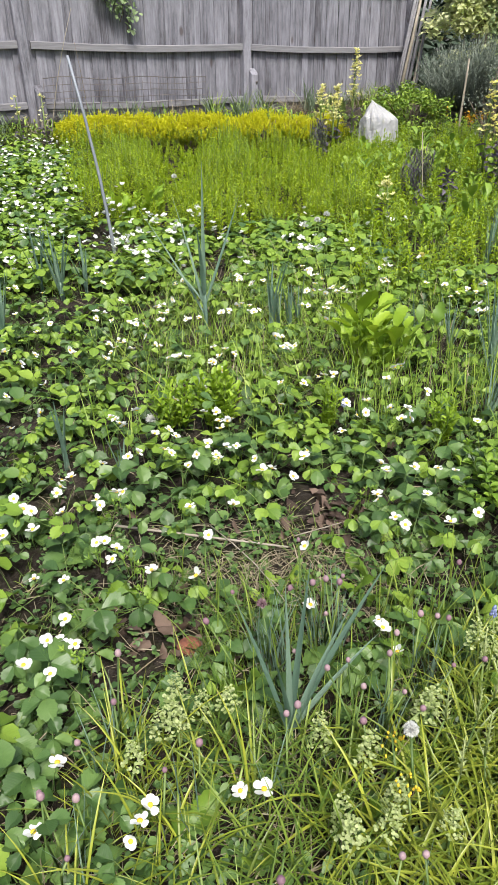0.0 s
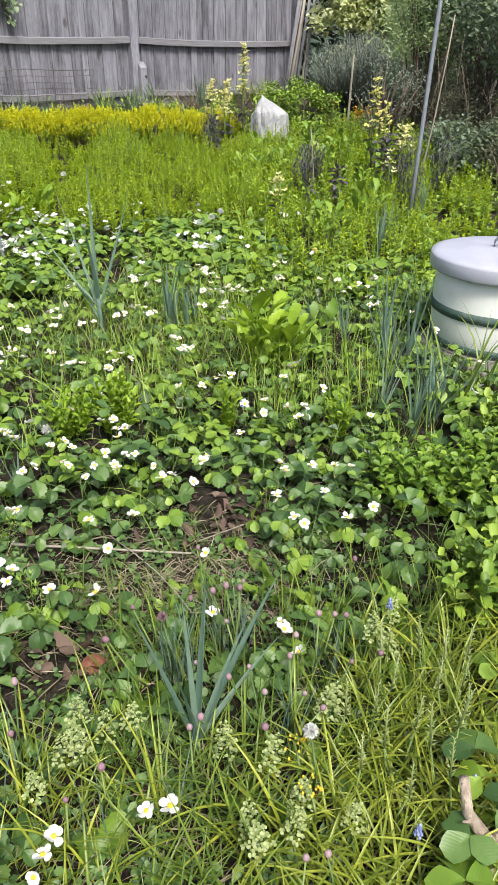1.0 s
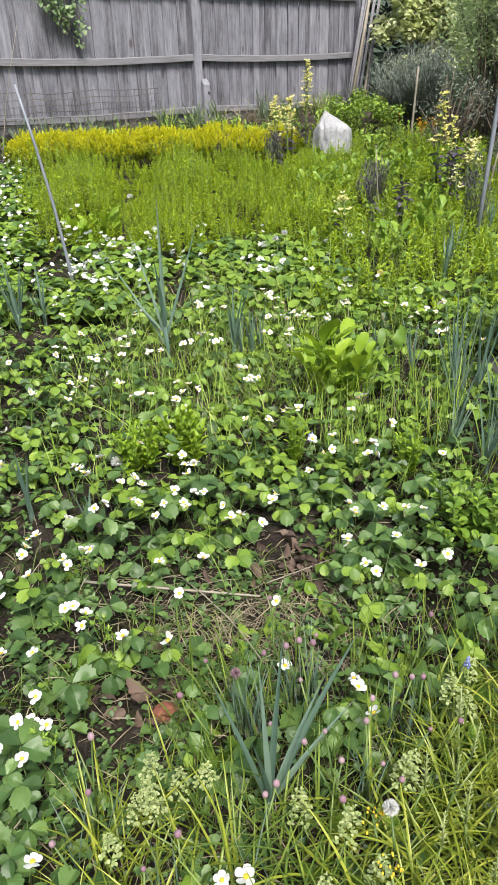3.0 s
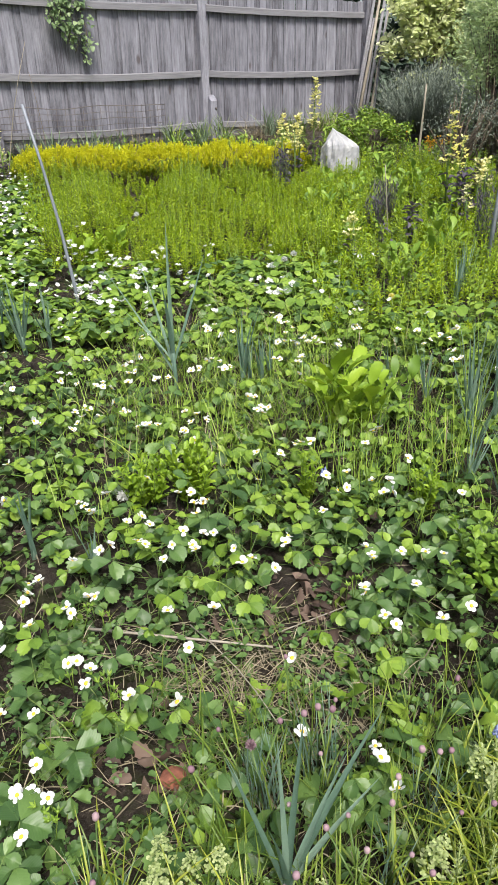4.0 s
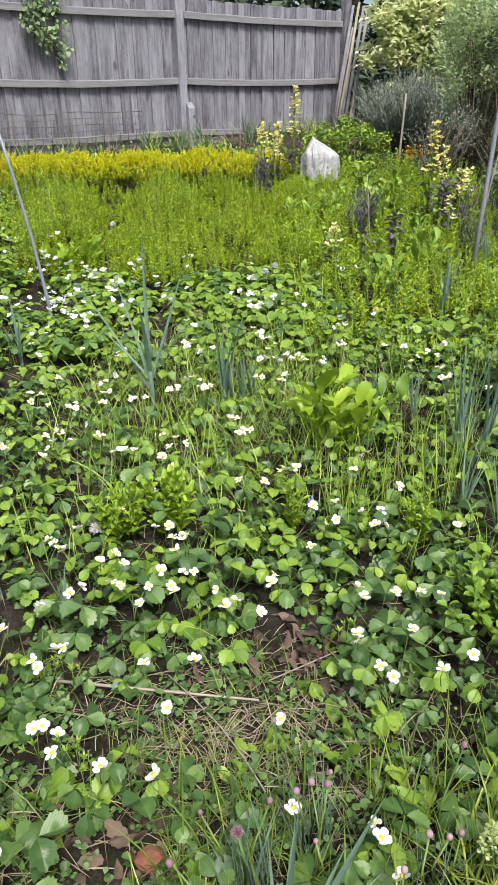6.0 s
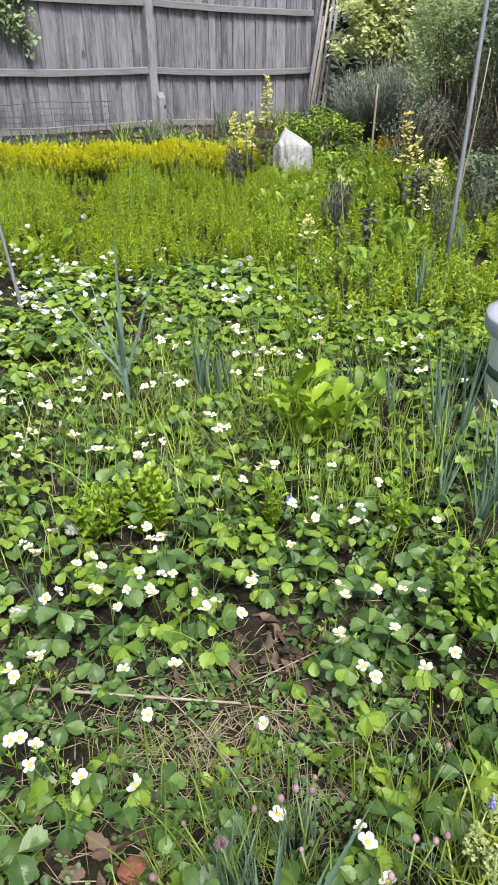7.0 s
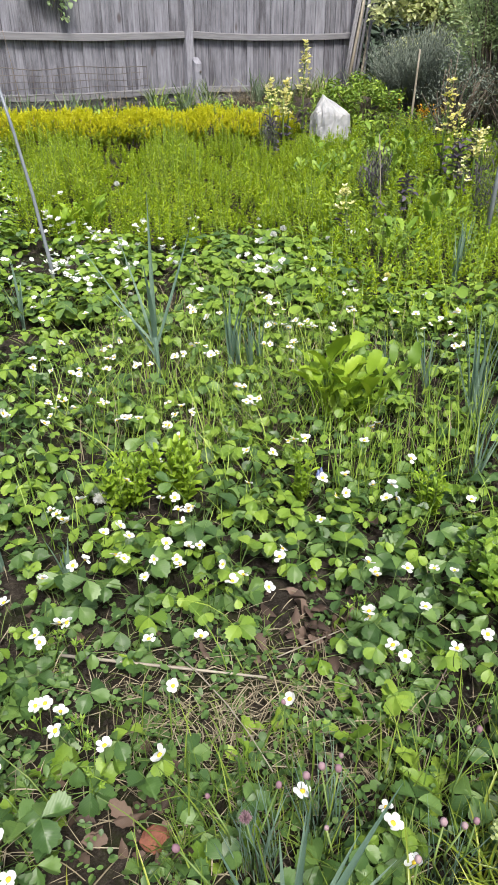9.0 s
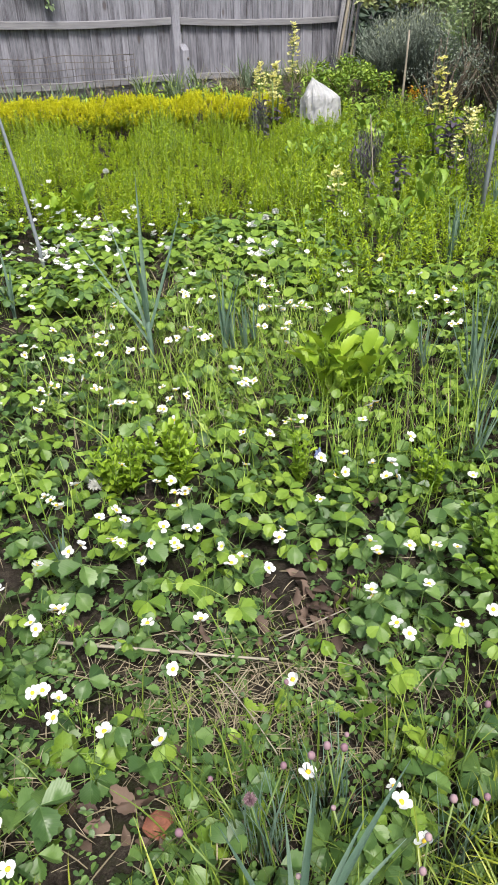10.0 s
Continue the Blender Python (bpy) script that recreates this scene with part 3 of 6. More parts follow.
shrub("olive_shrub", "loose olive-green shrub with small leaves", (3.45, 10.0, 1.8), (0.5, 0.7, 0.75), 4600, 0.06, M_SHRUB, 24, 0.4, clumps=46)
shrub("ivy_hedge", "grey-green ivy-grown hedge along the garden's side, bare brown stems below", (4.05, 9.4, 1.75), (0.75, 1.4, 0.8), 9500, 0.06, M_IVY, 50, 0.75, clumps=70)
shrub("ivy_hedge", "grey-green ivy-grown hedge along the garden's side, bare brown stems below", (3.95, 7.6, 1.5), (0.7, 1.3, 0.7), 7500, 0.06, M_IVY, 50, 0.75, clumps=56)
shrub("green_herb_bush", "low leafy green bush by the fleece", (2.0, 10.6, 0.72), (0.5, 0.4, 0.26), 3600, 0.055, M_WEED, 14, 0.4)
shrub("ivy_bush", "low dark-green bush under the hedge", (2.95, 7.4, 0.45), (0.42, 0.5, 0.3), 2600, 0.055, M_IVY, 16, 0.5)
shrub("wiry_shrub", "thin twiggy grey-green shrub among the flowers", (2.75, 9.2, 0.85), (0.4, 0.5, 0.45), 1700, 0.035, M_LAV, 40, 0.35, clumps=40)

shrub("dry_bush", "twiggy brown-green bush with sparse small leaves at the hedge foot", (3.35, 8.6, 0.7), (0.4, 1.0, 0.55), 4200, 0.04, M_DRYBUSH, 60, 0.35, clumps=60, core=0.15)
shrub("dry_bush", "twiggy brown-green bush with sparse small leaves at the hedge foot", (3.2, 7.0, 0.5), (0.35, 0.7, 0.4), 2600, 0.04, M_DRYBUSH, 40, 0.35, clumps=40, core=0.15)


def bare_twigs():
    """Dead upright twigs at the hedge's foot."""
    for k in range(34):
        x, y = uni(3.05, 3.8), uni(7.4, 10.2)
        z, h = gz(x, y) - 0.04, uni(0.7, 1.5)
        dx, dy = uni(-0.35, 0.35), uni(-0.3, 0.3)
        g = Geo().add(tube([(0, 0, 0), (dx * 0.4 + uni(-0.04, 0.04), dy * 0.4, h * 0.5), (dx, dy, h)], [0.009, 0.006, 0.002], 4))
        g.add(tube([(dx * 0.4, dy * 0.4, h * 0.5), (dx * 0.4 + uni(-0.2, 0.2), dy * 0.4 + uni(-0.1, 0.1), h * 0.8)], [0.004, 0.0015], 3))
        ob = new("dead_twig", g.mesh("dead_twig", M_STEM))
        ob.matrix_basis = Matrix.Translation((x, y, z))
        tagged(ob, "bare brown upright twig at the hedge foot", "twig", "dead twigs under the hedge")


bare_twigs()


def lavender():
    root = thing("lavender_bush", "rounded grey-green lavender bush with upright spiky shoots", "bush")
    stems, sh = Geo(), Geo()
    tpl = leaf(0.055, 0.009, 3, 0.5, 0.2, 0.1)
    for i in range(900):
        a, r = uni(0, 360), uni(0, 1) ** 0.6
        bx, by = 3.05 + 0.3 * r * math.cos(radians(a)), 11.6 + 0.3 * r * math.sin(radians(a))
        tx, ty = 3.15 + 0.9 * r * math.cos(radians(a)), 11.6 + 0.7 * r * math.sin(radians(a))
        tz = gz(tx, ty) + (0.92 - 0.3 * r * r) * uni(0.7, 1.12)
        bz = gz(bx, by) + 0.1
        stems.add(tube([(bx, by, bz), ((bx + tx) / 2 + 0.03 * math.cos(a), (by + ty) / 2, (bz + tz) / 2 + 0.05), (tx, ty, tz)], [0.004, 0.003, 0.0012], 3))
        for k in range(20):
            t = 0.3 + 0.7 * k / 19
            sh.add(tpl, xf(bx + (tx - bx) * t, by + (ty - by) * t, bz + (tz - bz) * t, uni(0, 360), uni(25, 75), 0, uni(0.8, 1.4)))
    part("branchwork", stems, M_LAV, root)
    part("foliage", sh, M_LAV, root)


lavender()


def far_trees():
    for i in range(9):
        bx, by, _ = fence_at(-7.5 + 2.0 * i, 0, -2.6 - 0.7 * (i % 2))
        x, y, h, w = bx, by, (4.2, 3.7, 4.6, 3.9, 4.4)[i % 5], 1.7 + 0.3 * (i % 3)
        root = thing("conifer_tree", "dark green conifer behind the fence", "tree")
        g, tr = Geo(), Geo()
        base = gz(x, y) - 0.05
        tr.add(tube([(x, y, base), (x + 0.1, y, base + h * 0.6), (x, y, base + h)], [0.14, 0.08, 0.02], 7))
        tpl = leaf(0.36, 0.14, 3, 0.4, 0.2, 0.3)
        for i in range(1500):
            t = uni(0.02, 1)
            a = uni(0, 360)
            r = w * (1 - t) ** 0.4 * uni(0.45, 1.0) * (0.85 + 0.3 * noise.noise(Vector((a * 0.03, t * 6, x))))
            px, py = x + r * math.cos(radians(a)), y + r * math.sin(radians(a))
            g.add(tpl, xf(px, py, base + h * t, a - 90 + uni(-50, 50), uni(-35, 30), uni(-40, 40), uni(0.6, 1.3)))
        for k in range(10):
            a, t = 36 * k * 2.6, 0.1 + 0.08 * k
            tr.add(tube([(x, y, base + h * t), (x + w * 0.6 * (1 - t) * math.cos(a), y + w * 0.6 * (1 - t) * math.sin(a), base + h * (t + 0.06))], [0.03, 0.008], 4))
        part("trunk", tr, M_STEM, root)
        part("crown", g, M_FAR, root)


far_trees()


def canes():
    """Canes and laths that lean on the end post."""
    for i, (s0, s1, top, r) in enumerate(((2.5, 3.14, 2.5, 0.03), (2.57, 3.26, 2.55, 0.028), (2.63, 3.2, 2.35, 0.026), (2.69, 3.34, 2.5, 0.03), (2.46, 3.1, 2.2, 0.02), (2.76, 3.4, 2.3, 0.024), (2.82, 3.38, 2.42, 0.022), (3.25, 2.92, 1.95, 0.008), (3.4, 3.0, 1.75, 0.008))):
        x0, y0, _ = fence_at(s0, 0, 0.42 + 0.02 * i)
        x1, y1, _ = fence_at(s1, 0, 0.13 + 0.012 * i)
        z0 = gz(x0, y0) - 0.03
        g = Geo().add(tube([(0, 0, 0), ((x1 - x0) * 0.5 + uni(-0.012, 0.012), (y1 - y0) * 0.5, (top - z0) * 0.5), (x1 - x0, y1 - y0, top - z0)], [r, r * 0.95, r * 0.8], 6))
        ob = new("cane", g.mesh("cane", M_RAIL if i % 4 != 1 else M_CANE))
        ob.matrix_basis = pose(x0, y0, z0)
        tagged(ob, "dry weathered cane leaning against the fence end post", "cane", "canes leaning on the end post")


canes()


def straight(name, label, cat, a, b, r0, r1, mat, bow=0.0, sides=8):
    a, b = Vector(a), Vector(b)
    d = b - a
    pts = [tuple(d * t + Vector((bow * math.sin(math.pi * t), 0, 0))) for t in (0, 0.25, 0.5, 0.75, 1)]
    ob = new(name, Geo().add(tube(pts, [r0 + (r1 - r0) * t for t in (0, 0.25, 0.5, 0.75, 1)], sides)).mesh(name, mat))
    ob.matrix_basis = Matrix.Translation(a)
    return tagged(ob, label, cat)


straight("metal_pole", "dull grey metal tube stuck slanting in the strawberry bed", "pole", (-0.83, 5.0, 0.02), (-1.005, 5.02, 1.26), 0.0115, 0.0075, M_STEEL, 0.025)
straight("metal_pole", "dull grey metal tube stuck slanting beside the hedge", "pole", (1.885, 5.7, 0.06), (1.975, 5.74, 2.3), 0.016, 0.015, M_STEEL)
straight("thin_cane", "thin pale dry cane stuck beside the pole", "cane", (2.34, 6.86, 0.12), (2.52, 6.9, 1.54), 0.008, 0.005, M_CANE, 0.02)
straight("wooden_stake", "split grey wooden stake among the flowers", "stake", (2.60, 10.3, 0.3), (2.63, 10.3, 1.27), 0.018, 0.011, M_CANE)
straight("wooden_stake", "thin grey wooden stake among the weeds", "stake", (1.40, 6.6, 0.1), (1.33, 6.6, 0.75), 0.005, 0.003, M_CANE)

straight("dry_stalk", "tall thin dry stalk beside the golden hedge", "dry stalk", (-2.23, 9.0, 0.326), (-1.83, 9.0, 1.73), 0.006, 0.003, M_CANE, -0.04, 5)
straight("dry_stalk", "thin brown dry stalk behind the golden hedge", "dry stalk", (-1.88, 9.6, 0.369), (-1.97, 9.6, 1.47), 0.005, 0.002, M_STEM, 0.02, 5)


def fleece():
    """A plant wrapped in white fleece: a slack cone with folds and a knotted peak."""
    g = Geo()
    seg, rows = 44, 18
    v, uv, f = [], [], []
    for j in range(rows):
        t = j / (rows - 1)
        for k in range(seg):
            a = 2 * math.pi * k / seg
            fold = abs(noise.noise(Vector((math.cos(a) * 2.2, math.sin(a) * 2.2, t * 1.4)))) * 2 - 0.5
            crease = abs(noise.noise(Vector((math.cos(a) * 6, math.sin(a) * 6, t * 5 + 3)))) - 0.2
            box_r = 0.195 / max(abs(math.cos(a)), abs(math.sin(a))) ** 0.55
            q = max(0.0, (t - 0.62) / 0.38)
            r = box_r * (1 - 0.06 * t) * max(0.03, 1 - q) ** 1.15 * (1 + 0.13 * fold + 0.16 * crease)
            v.append((r * math.cos(a) - 0.11 * q, r * math.sin(a) * 0.85, 0.36 * min(1.0, t / 0.62) + 0.18 * q + 0.05 * crease * (1 - q) * t))
            uv.append((k / seg, t))
    for j in range(rows - 1):
        for k in range(seg):
            a, b = j * seg + k, j * seg + (k + 1) % seg
            f.append((a, b, b + seg, a + seg))
    f.append(tuple(range((rows - 1) * seg, rows * seg)))
    g.add((np.array(v), f, np.array(uv, dtype=float)))
    ob = new("fleece_cover", g.mesh("fleece_cover", M_FLEECE, False))
    ob.matrix_basis = pose(1.42, 9.2, gz(1.42, 9.2) - 0.03, 0, 0, 20)
    tagged(ob, "crumpled white garden fleece gathered to a peak over a plant", "plant cover")


fleece()


def wire_mesh():
    root = thing("wire_mesh_panel", "sagging rusty wire mesh panel against the fence", "wire mesh")
    for k in range(7):
        z = 0.62 + 0.075 * k
        pts = [fence_at(-3.2 + 2.35 * t / 12, z + 0.01 * math.sin(t * 1.3 + k) + (0.0 if k < 6 else 0.012 * math.sin(t)), 0.12) for t in range(13)]
        part("wire", Geo().add(tube(pts, 0.0035 if k < 6 else 0.005, 4)), M_WIRE, root)
    for k in range(20):
        s = -3.2 + 2.35 * k / 19
        part("wire", Geo().add(tube([fence_at(s, 0.6, 0.125), fence_at(s + uni(-0.01, 0.01), 0.85, 0.125), fence_at(s, 1.08, 0.125)], 0.003, 4)), M_WIRE, root)


wire_mesh()


def vine():
    root = thing("climbing_vine", "green climbing vine hanging down the grey fence", "climber")
    st, lv = Geo(), Geo()
    tpl = [leaf(0.07, 0.06, 5, 0.4, 0.15, 0.3, 0.1), leaf(0.05, 0.045, 5, 0.4, 0.15, 0.3, 0.1)]
    for k in range(4):
        pts = [fence_at(-2.3 + 0.12 * k + 0.05 * math.sin(j * 1.1 + k), 2.5 - j * (0.085 + 0.015 * k), 0.07) for j in range(8)]
        st.add(tube(pts, 0.005, 4))
        for j in range(80):
            t = uni(0, 6.9)
            i = int(t)
            p = np.array(pts[i]) + (np.array(pts[i + 1]) - np.array(pts[i])) * (t - i)
            q = np.array(fence_at(uni(-0.1, 0.1), 0, uni(0.0, 0.08))) - np.array(fence_at(0))
            lv.add(tpl[j % 2], xf(*(p + q), uni(150, 280), uni(-70, 10), uni(-30, 30), uni(0.6, 1.2)))
    part("branchwork", st, M_STEM, root)
    part("foliage", lv, M_VINE, root)


vine()


def clothes_line():
    root = thing("clothes_line", "pale washing line slung along the fence top", "line")
    part("cord", Geo().add(tube([fence_at(-5.0 + 0.45 * k, 2.33 + 0.012 * k * k * 0.35, 0.16) for k in range(11)], 0.004, 5)), M_STRING, root)
    x = [fence_at(-0.95, 2.5, 0.1), fence_at(-0.97, 2.4, 0.11), fence_at(-0.95, 2.33, 0.11), fence_at(-0.92, 2.4, 0.11), fence_at(-0.94, 2.5, 0.1)]
    part("loop", Geo().add(tube(x, 0.005, 5)), M_STRING, root)


clothes_line()


# ---- the tub on its slab ----
def tub():
    cx, cy = 1.645, 3.69
    slab = new("stone_slab", Geo().add(box(0.57, 0.57, 0.05, 0.015)).mesh("stone_slab", M_CONC))
    slab.matrix_basis = pose(cx - 0.02, cy - 0.04, gz(cx, cy) - 0.02, 0, 0, 12)
    tagged(slab, "worn buff stone slab on the soil", "slab")
    root = thing("garden_tub", "round white-painted tub with worn green bands and a grey domed lid", "tub", m=pose(cx, cy, gz(cx, cy) + 0.03))
    part("body", Geo().add(lathe([(0.0, 0.0), (0.285, 0.0), (0.292, 0.01), (0.305, 0.09), (0.312, 0.18), (0.31, 0.28), (0.3, 0.385), (0.0, 0.385)])), M_BINW, root)
    part("band", Geo().add(lathe([(0.308, 0.168), (0.316, 0.17), (0.317, 0.21), (0.308, 0.212)])), M_BAND, root, "dark green band with flaking paint")
    part("band", Geo().add(lathe([(0.285, 0.014), (0.299, 0.016), (0.305, 0.052), (0.295, 0.054)])), M_BAND, root, "dark green band with flaking paint")
    part("rim", Geo().add(lathe([(0.28, -0.004), (0.3, -0.004), (0.303, 0.004), (0.3, 0.011), (0.28, 0.011)])), M_CONC, root, "grey base rim")
    lid = part("lid", Geo().add(lathe([(0.30, 0.358), (0.338, 0.356), (0.342, 0.36), (0.344, 0.366), (0.345, 0.415), (0.341, 0.424), (0.31, 0.43), (0.2, 0.443), (0.1, 0.45), (0.001, 0.452)])), M_LID, root, "pale grey domed lid")
    pts = [(-0.07, 0, 0.445), (-0.07, 0, 0.472), (-0.06, 0, 0.485), (0, 0, 0.492), (0.06, 0, 0.485), (0.07, 0, 0.472), (0.07, 0, 0.445)]
    g = Geo()
    v, uv, f = [], [], []
    for x, y, z in pts:
        for oy, oz in ((-0.014, 0), (0.014, 0), (0.014, 0.005), (-0.014, 0.005)):
            v.append((x, y + oy, z + oz))
            uv.append((x, oy))
    for i in range(len(pts) - 1):
        for k in range(4):
            a, b = 4 * i + k, 4 * i + (k + 1) % 4
            f.append((a, b, b + 4, a + 4))
    g.add((np.array(v), f, np.array(uv)))
    part("handle", g, M_STEEL, lid, "grey metal strap handle", pose(0, 0, 0, 0, 0, -15))


tub()


# ---- the beds ----
def strawberry_leaf(size, reach, up, mat):
    """A leaf of three toothed leaflets on a stalk that leans out towards +y."""
    g = Geo()
    top = np.array((0, reach, up))
    g.add(tube([(0, 0, 0), (0, reach * 0.35, up * 0.6), tuple(top)], [0.0017, 0.0014, 0.0011], 4), None, 1)
    tip, cup = uni(-34, 22), uni(0.15, 0.85)
    for yaw, k in ((0, 1.0), (76, 0.94), (-76, 0.94)):
        g.add(leaflet(size * k, size * uni(0.82, 0.96) * k, cup * uni(0.6, 1.3), uni(0.02, 0.42), uni(0.065, 0.085)), xf(*top, yaw + uni(-9, 9), tip + uni(-14, 14), uni(-16, 16)) @ xf(0, size * 0.06, 0))
    return g.mesh("leaf", [mat, M_STALK])


SB_LEAVES = [strawberry_leaf(uni(0.034, 0.058), uni(0.02, 0.13), uni(0.03, 0.14), M_STRAW) for _ in range(24)]
SB_YOUNG = [strawberry_leaf(uni(0.032, 0.05), uni(0.02, 0.1), uni(0.07, 0.16), M_YOUNG) for _ in range(12)]


def flower_mesh(size, stalk):
    g = Geo()
    for k in range(5):
        g.add(leaflet(size * uni(0.42, 0.48), size * uni(0.38, 0.46), uni(-0.2, 0.25), uni(-0.45, 0.15), 0, 12), xf(0, 0, stalk + 0.0012 * (k % 2), 72 * k + uni(-8, 8), uni(2, 26), uni(-12, 12)) @ xf(0, size * 0.04, 0))
    g.add(tube([(0, 0, 0), (uni(-0.01, 0.01), uni(-0.01, 0.01), stalk * 0.5), (0, 0, stalk)], [0.0014, 0.0012, 0.001], 3), None, 1)
    return g.mesh("flower", [M_PETAL, M_STALK])


FLOWERS = [(flower_mesh(uni(0.034, 0.042), h), h) for h in (0.05, 0.06, 0.07, 0.055, 0.065, 0.06)]
CENTRE = Geo().add(ball(0.0056, 0.0056, 0.004, 8, 5)).mesh("centre", M_YOLK)


def tilted(x, y, z, lean, yaw, s=1.0):
    return pose(x, y, z, 0, 0, yaw) @ Matrix.Rotation(radians(lean), 4, "X") @ Matrix.Diagonal((s, s, s, 1))


def add_flower(root, x, y, z, yaw, lean, s=1.0):
    """A flower whose head is at (x, y, z) of its plant."""
    me, h = FLOWERS[int(rng.integers(len(FLOWERS)))]
    m = tilted(0, 0, 0, lean, yaw, s)
    ob = part("flower", me, None, root, "", Matrix.Translation((x, y, z)) @ m @ Matrix.Translation((0, 0, -h)))
    part("centre", CENTRE, None, ob, "", Matrix.Translation((0, 0, h + 0.002)))


SB_LABEL = "strawberry plant in flower with three-part toothed green leaves"
PLANTS = []


def strawberry(x, y, n, size):
    root = thing("strawberry_plant", SB_LABEL, "strawberry plant", "strawberry plants in the bed", Matrix.Translation((x, y, gz(x, y) - 0.012)))
    fresh = uni(0.3, 0.75) if y > 3.0 else uni(0.1, 0.5) if y > 2.4 else uni(0.0, 0.3) if y > 2.0 else uni(0.0, 0.14)
    turn = uni(0, 360)
    for k in range(n):
        pool = SB_YOUNG if uni(0, 1) < fresh else SB_LEAVES
        part("leaf", pool[int(rng.integers(len(pool)))], None, root, "", tilted(uni(-0.025, 0.025), uni(-0.025, 0.025), 0, uni(-30, 14), turn + k * 137.5 + uni(-25, 25), size * uni(0.6, 1.15)))
    PLANTS.append((x, y, root))


def blossom_at(x, y, up):
    """One flower at a place, on the plant that stands nearest to it, now and then with a second close by."""
    px, py, root = min(PLANTS, key=lambda p: (p[0] - x) ** 2 + (p[1] - y) ** 2)
    for k in range(2 if y > 3.2 and uni(0, 1) < 0.45 else 1):
        add_flower(root, x - px + k * uni(-0.04, 0.04), y - py + k * uni(-0.03, 0.03), up + (0.03 if y > 2.6 else 0.012) + uni(-0.01, 0.015), uni(-180, 180), uni(0, 38) if uni(0, 1) < 0.85 else uni(38, 75), uni(0.76, 1.02) if y < 2.6 else uni(0.82, 1.06))


def gap(x, y):
    """Trodden, nearly bare places in the near bed."""
    return any(((x - a) / p) ** 2 + ((y - b) / q) ** 2 < 1 for a, b, p, q in ((0.22, 2.40, 0.13, 0.14), (0.06, 2.17, 0.28, 0.14), (-0.16, 1.9, 0.15, 0.12), (-0.3, 2.17, 0.1, 0.07), (-0.5, 2.0, 0.09, 0.06), (-0.44, 2.93, 0.12, 0.14), (-0.62, 2.58, 0.1, 0.11), (-0.38, 2.4, 0.06, 0.06), (0.42, 2.05, 0.07, 0.06)))


def scatter(x0, x1, y0, y1, step, jitter=0.42):
    j = 0
    y = y0
    while y < y1:
        x = x0 + (0.5 * step if j % 2 else 0)
        while x < x1:
            yield x + uni(-jitter, jitter) * step, y + uni(-jitter, jitter) * step
            x += step
        y += step * 0.87
        j += 1


def feather_edge(x):
    return 5.78 - 0.3 * x + 0.2 * math.sin(x * 2.3) + 0.14 * math.sin(x * 7)


def seen_side(x, y, extra=0.25):
    return abs(x - 0.06 * (y - 0.6)) < 0.37 * (y - 0.55) + extra


# room for what grows between the strawberries: x, y, radius
ROOM = ((0.08, 1.64, 0.06), (-0.29, 3.01, 0.12), (-0.13, 3.01, 0.12), (0.56, 3.6, 0.19), (0.8, 2.45, 0.17), (0.98, 2.35, 0.17), (0.86, 2.0, 0.16), (1.07, 3.59, 0.1), (0.97, 2.88, 0.12), (1.1, 3.0, 0.12), (-0.22, 3.86, 0.06), (0.12, 4.0, 0.07), (-1.07, 4.53, 0.15), (-0.63, 2.71, 0.05), (0.9, 3.78, 0.12))


def crowded(x, y):
    return any((x - a) ** 2 + (y - b) ** 2 < r * r for a, b, r in ROOM) or (x - 1.645) ** 2 + (y - 3.69) ** 2 < 0.17


for sx, sy in scatter(-1.8, 1.75, 1.3, 4.55, 0.163):
    if gap(sx, sy) or crowded(sx, sy) or not seen_side(sx, sy, 0.15):
        continue
    if sy < 2.05 and sx > -0.2 and uni(0, 1) < (0.75 if sy > 1.7 else 0.93):
        continue
    if sy < 1.6 and uni(0, 1) < 0.3:
        continue
    if noise.noise(Vector((sx * 3, sy * 3, 4))) < -0.4 or (sx < 0.1 and 1.8 < sy < 2.35 and uni(0, 1) < 0.25):
        continue
    strawberry(sx, sy, int(rng.integers(11, 15) if 1.6 < sy < 3.0 else rng.integers(8, 11)), uni(0.85, 1.15) if sy > 1.7 else uni(0.75, 0.95))
for sx, sy in ((-0.36, 1.95), (-0.45, 1.82), (-0.36, 1.45), (-0.17, 1.31), (0.3, 1.8), (1.35, 3.3), (1.5, 3.2), (1.28, 3.1), (1.46, 3.03), (1.3, 3.45), (1.2, 2.85), (1.36, 2.85), (0.45, 2.45), (0.5, 2.32), (0.34, 2.64), (-0.42, 1.68), (-0.5, 1.95), (-0.46, 1.52), (-0.42, 1.36)):
    strawberry(sx, sy, 11, uni(0.95, 1.1))
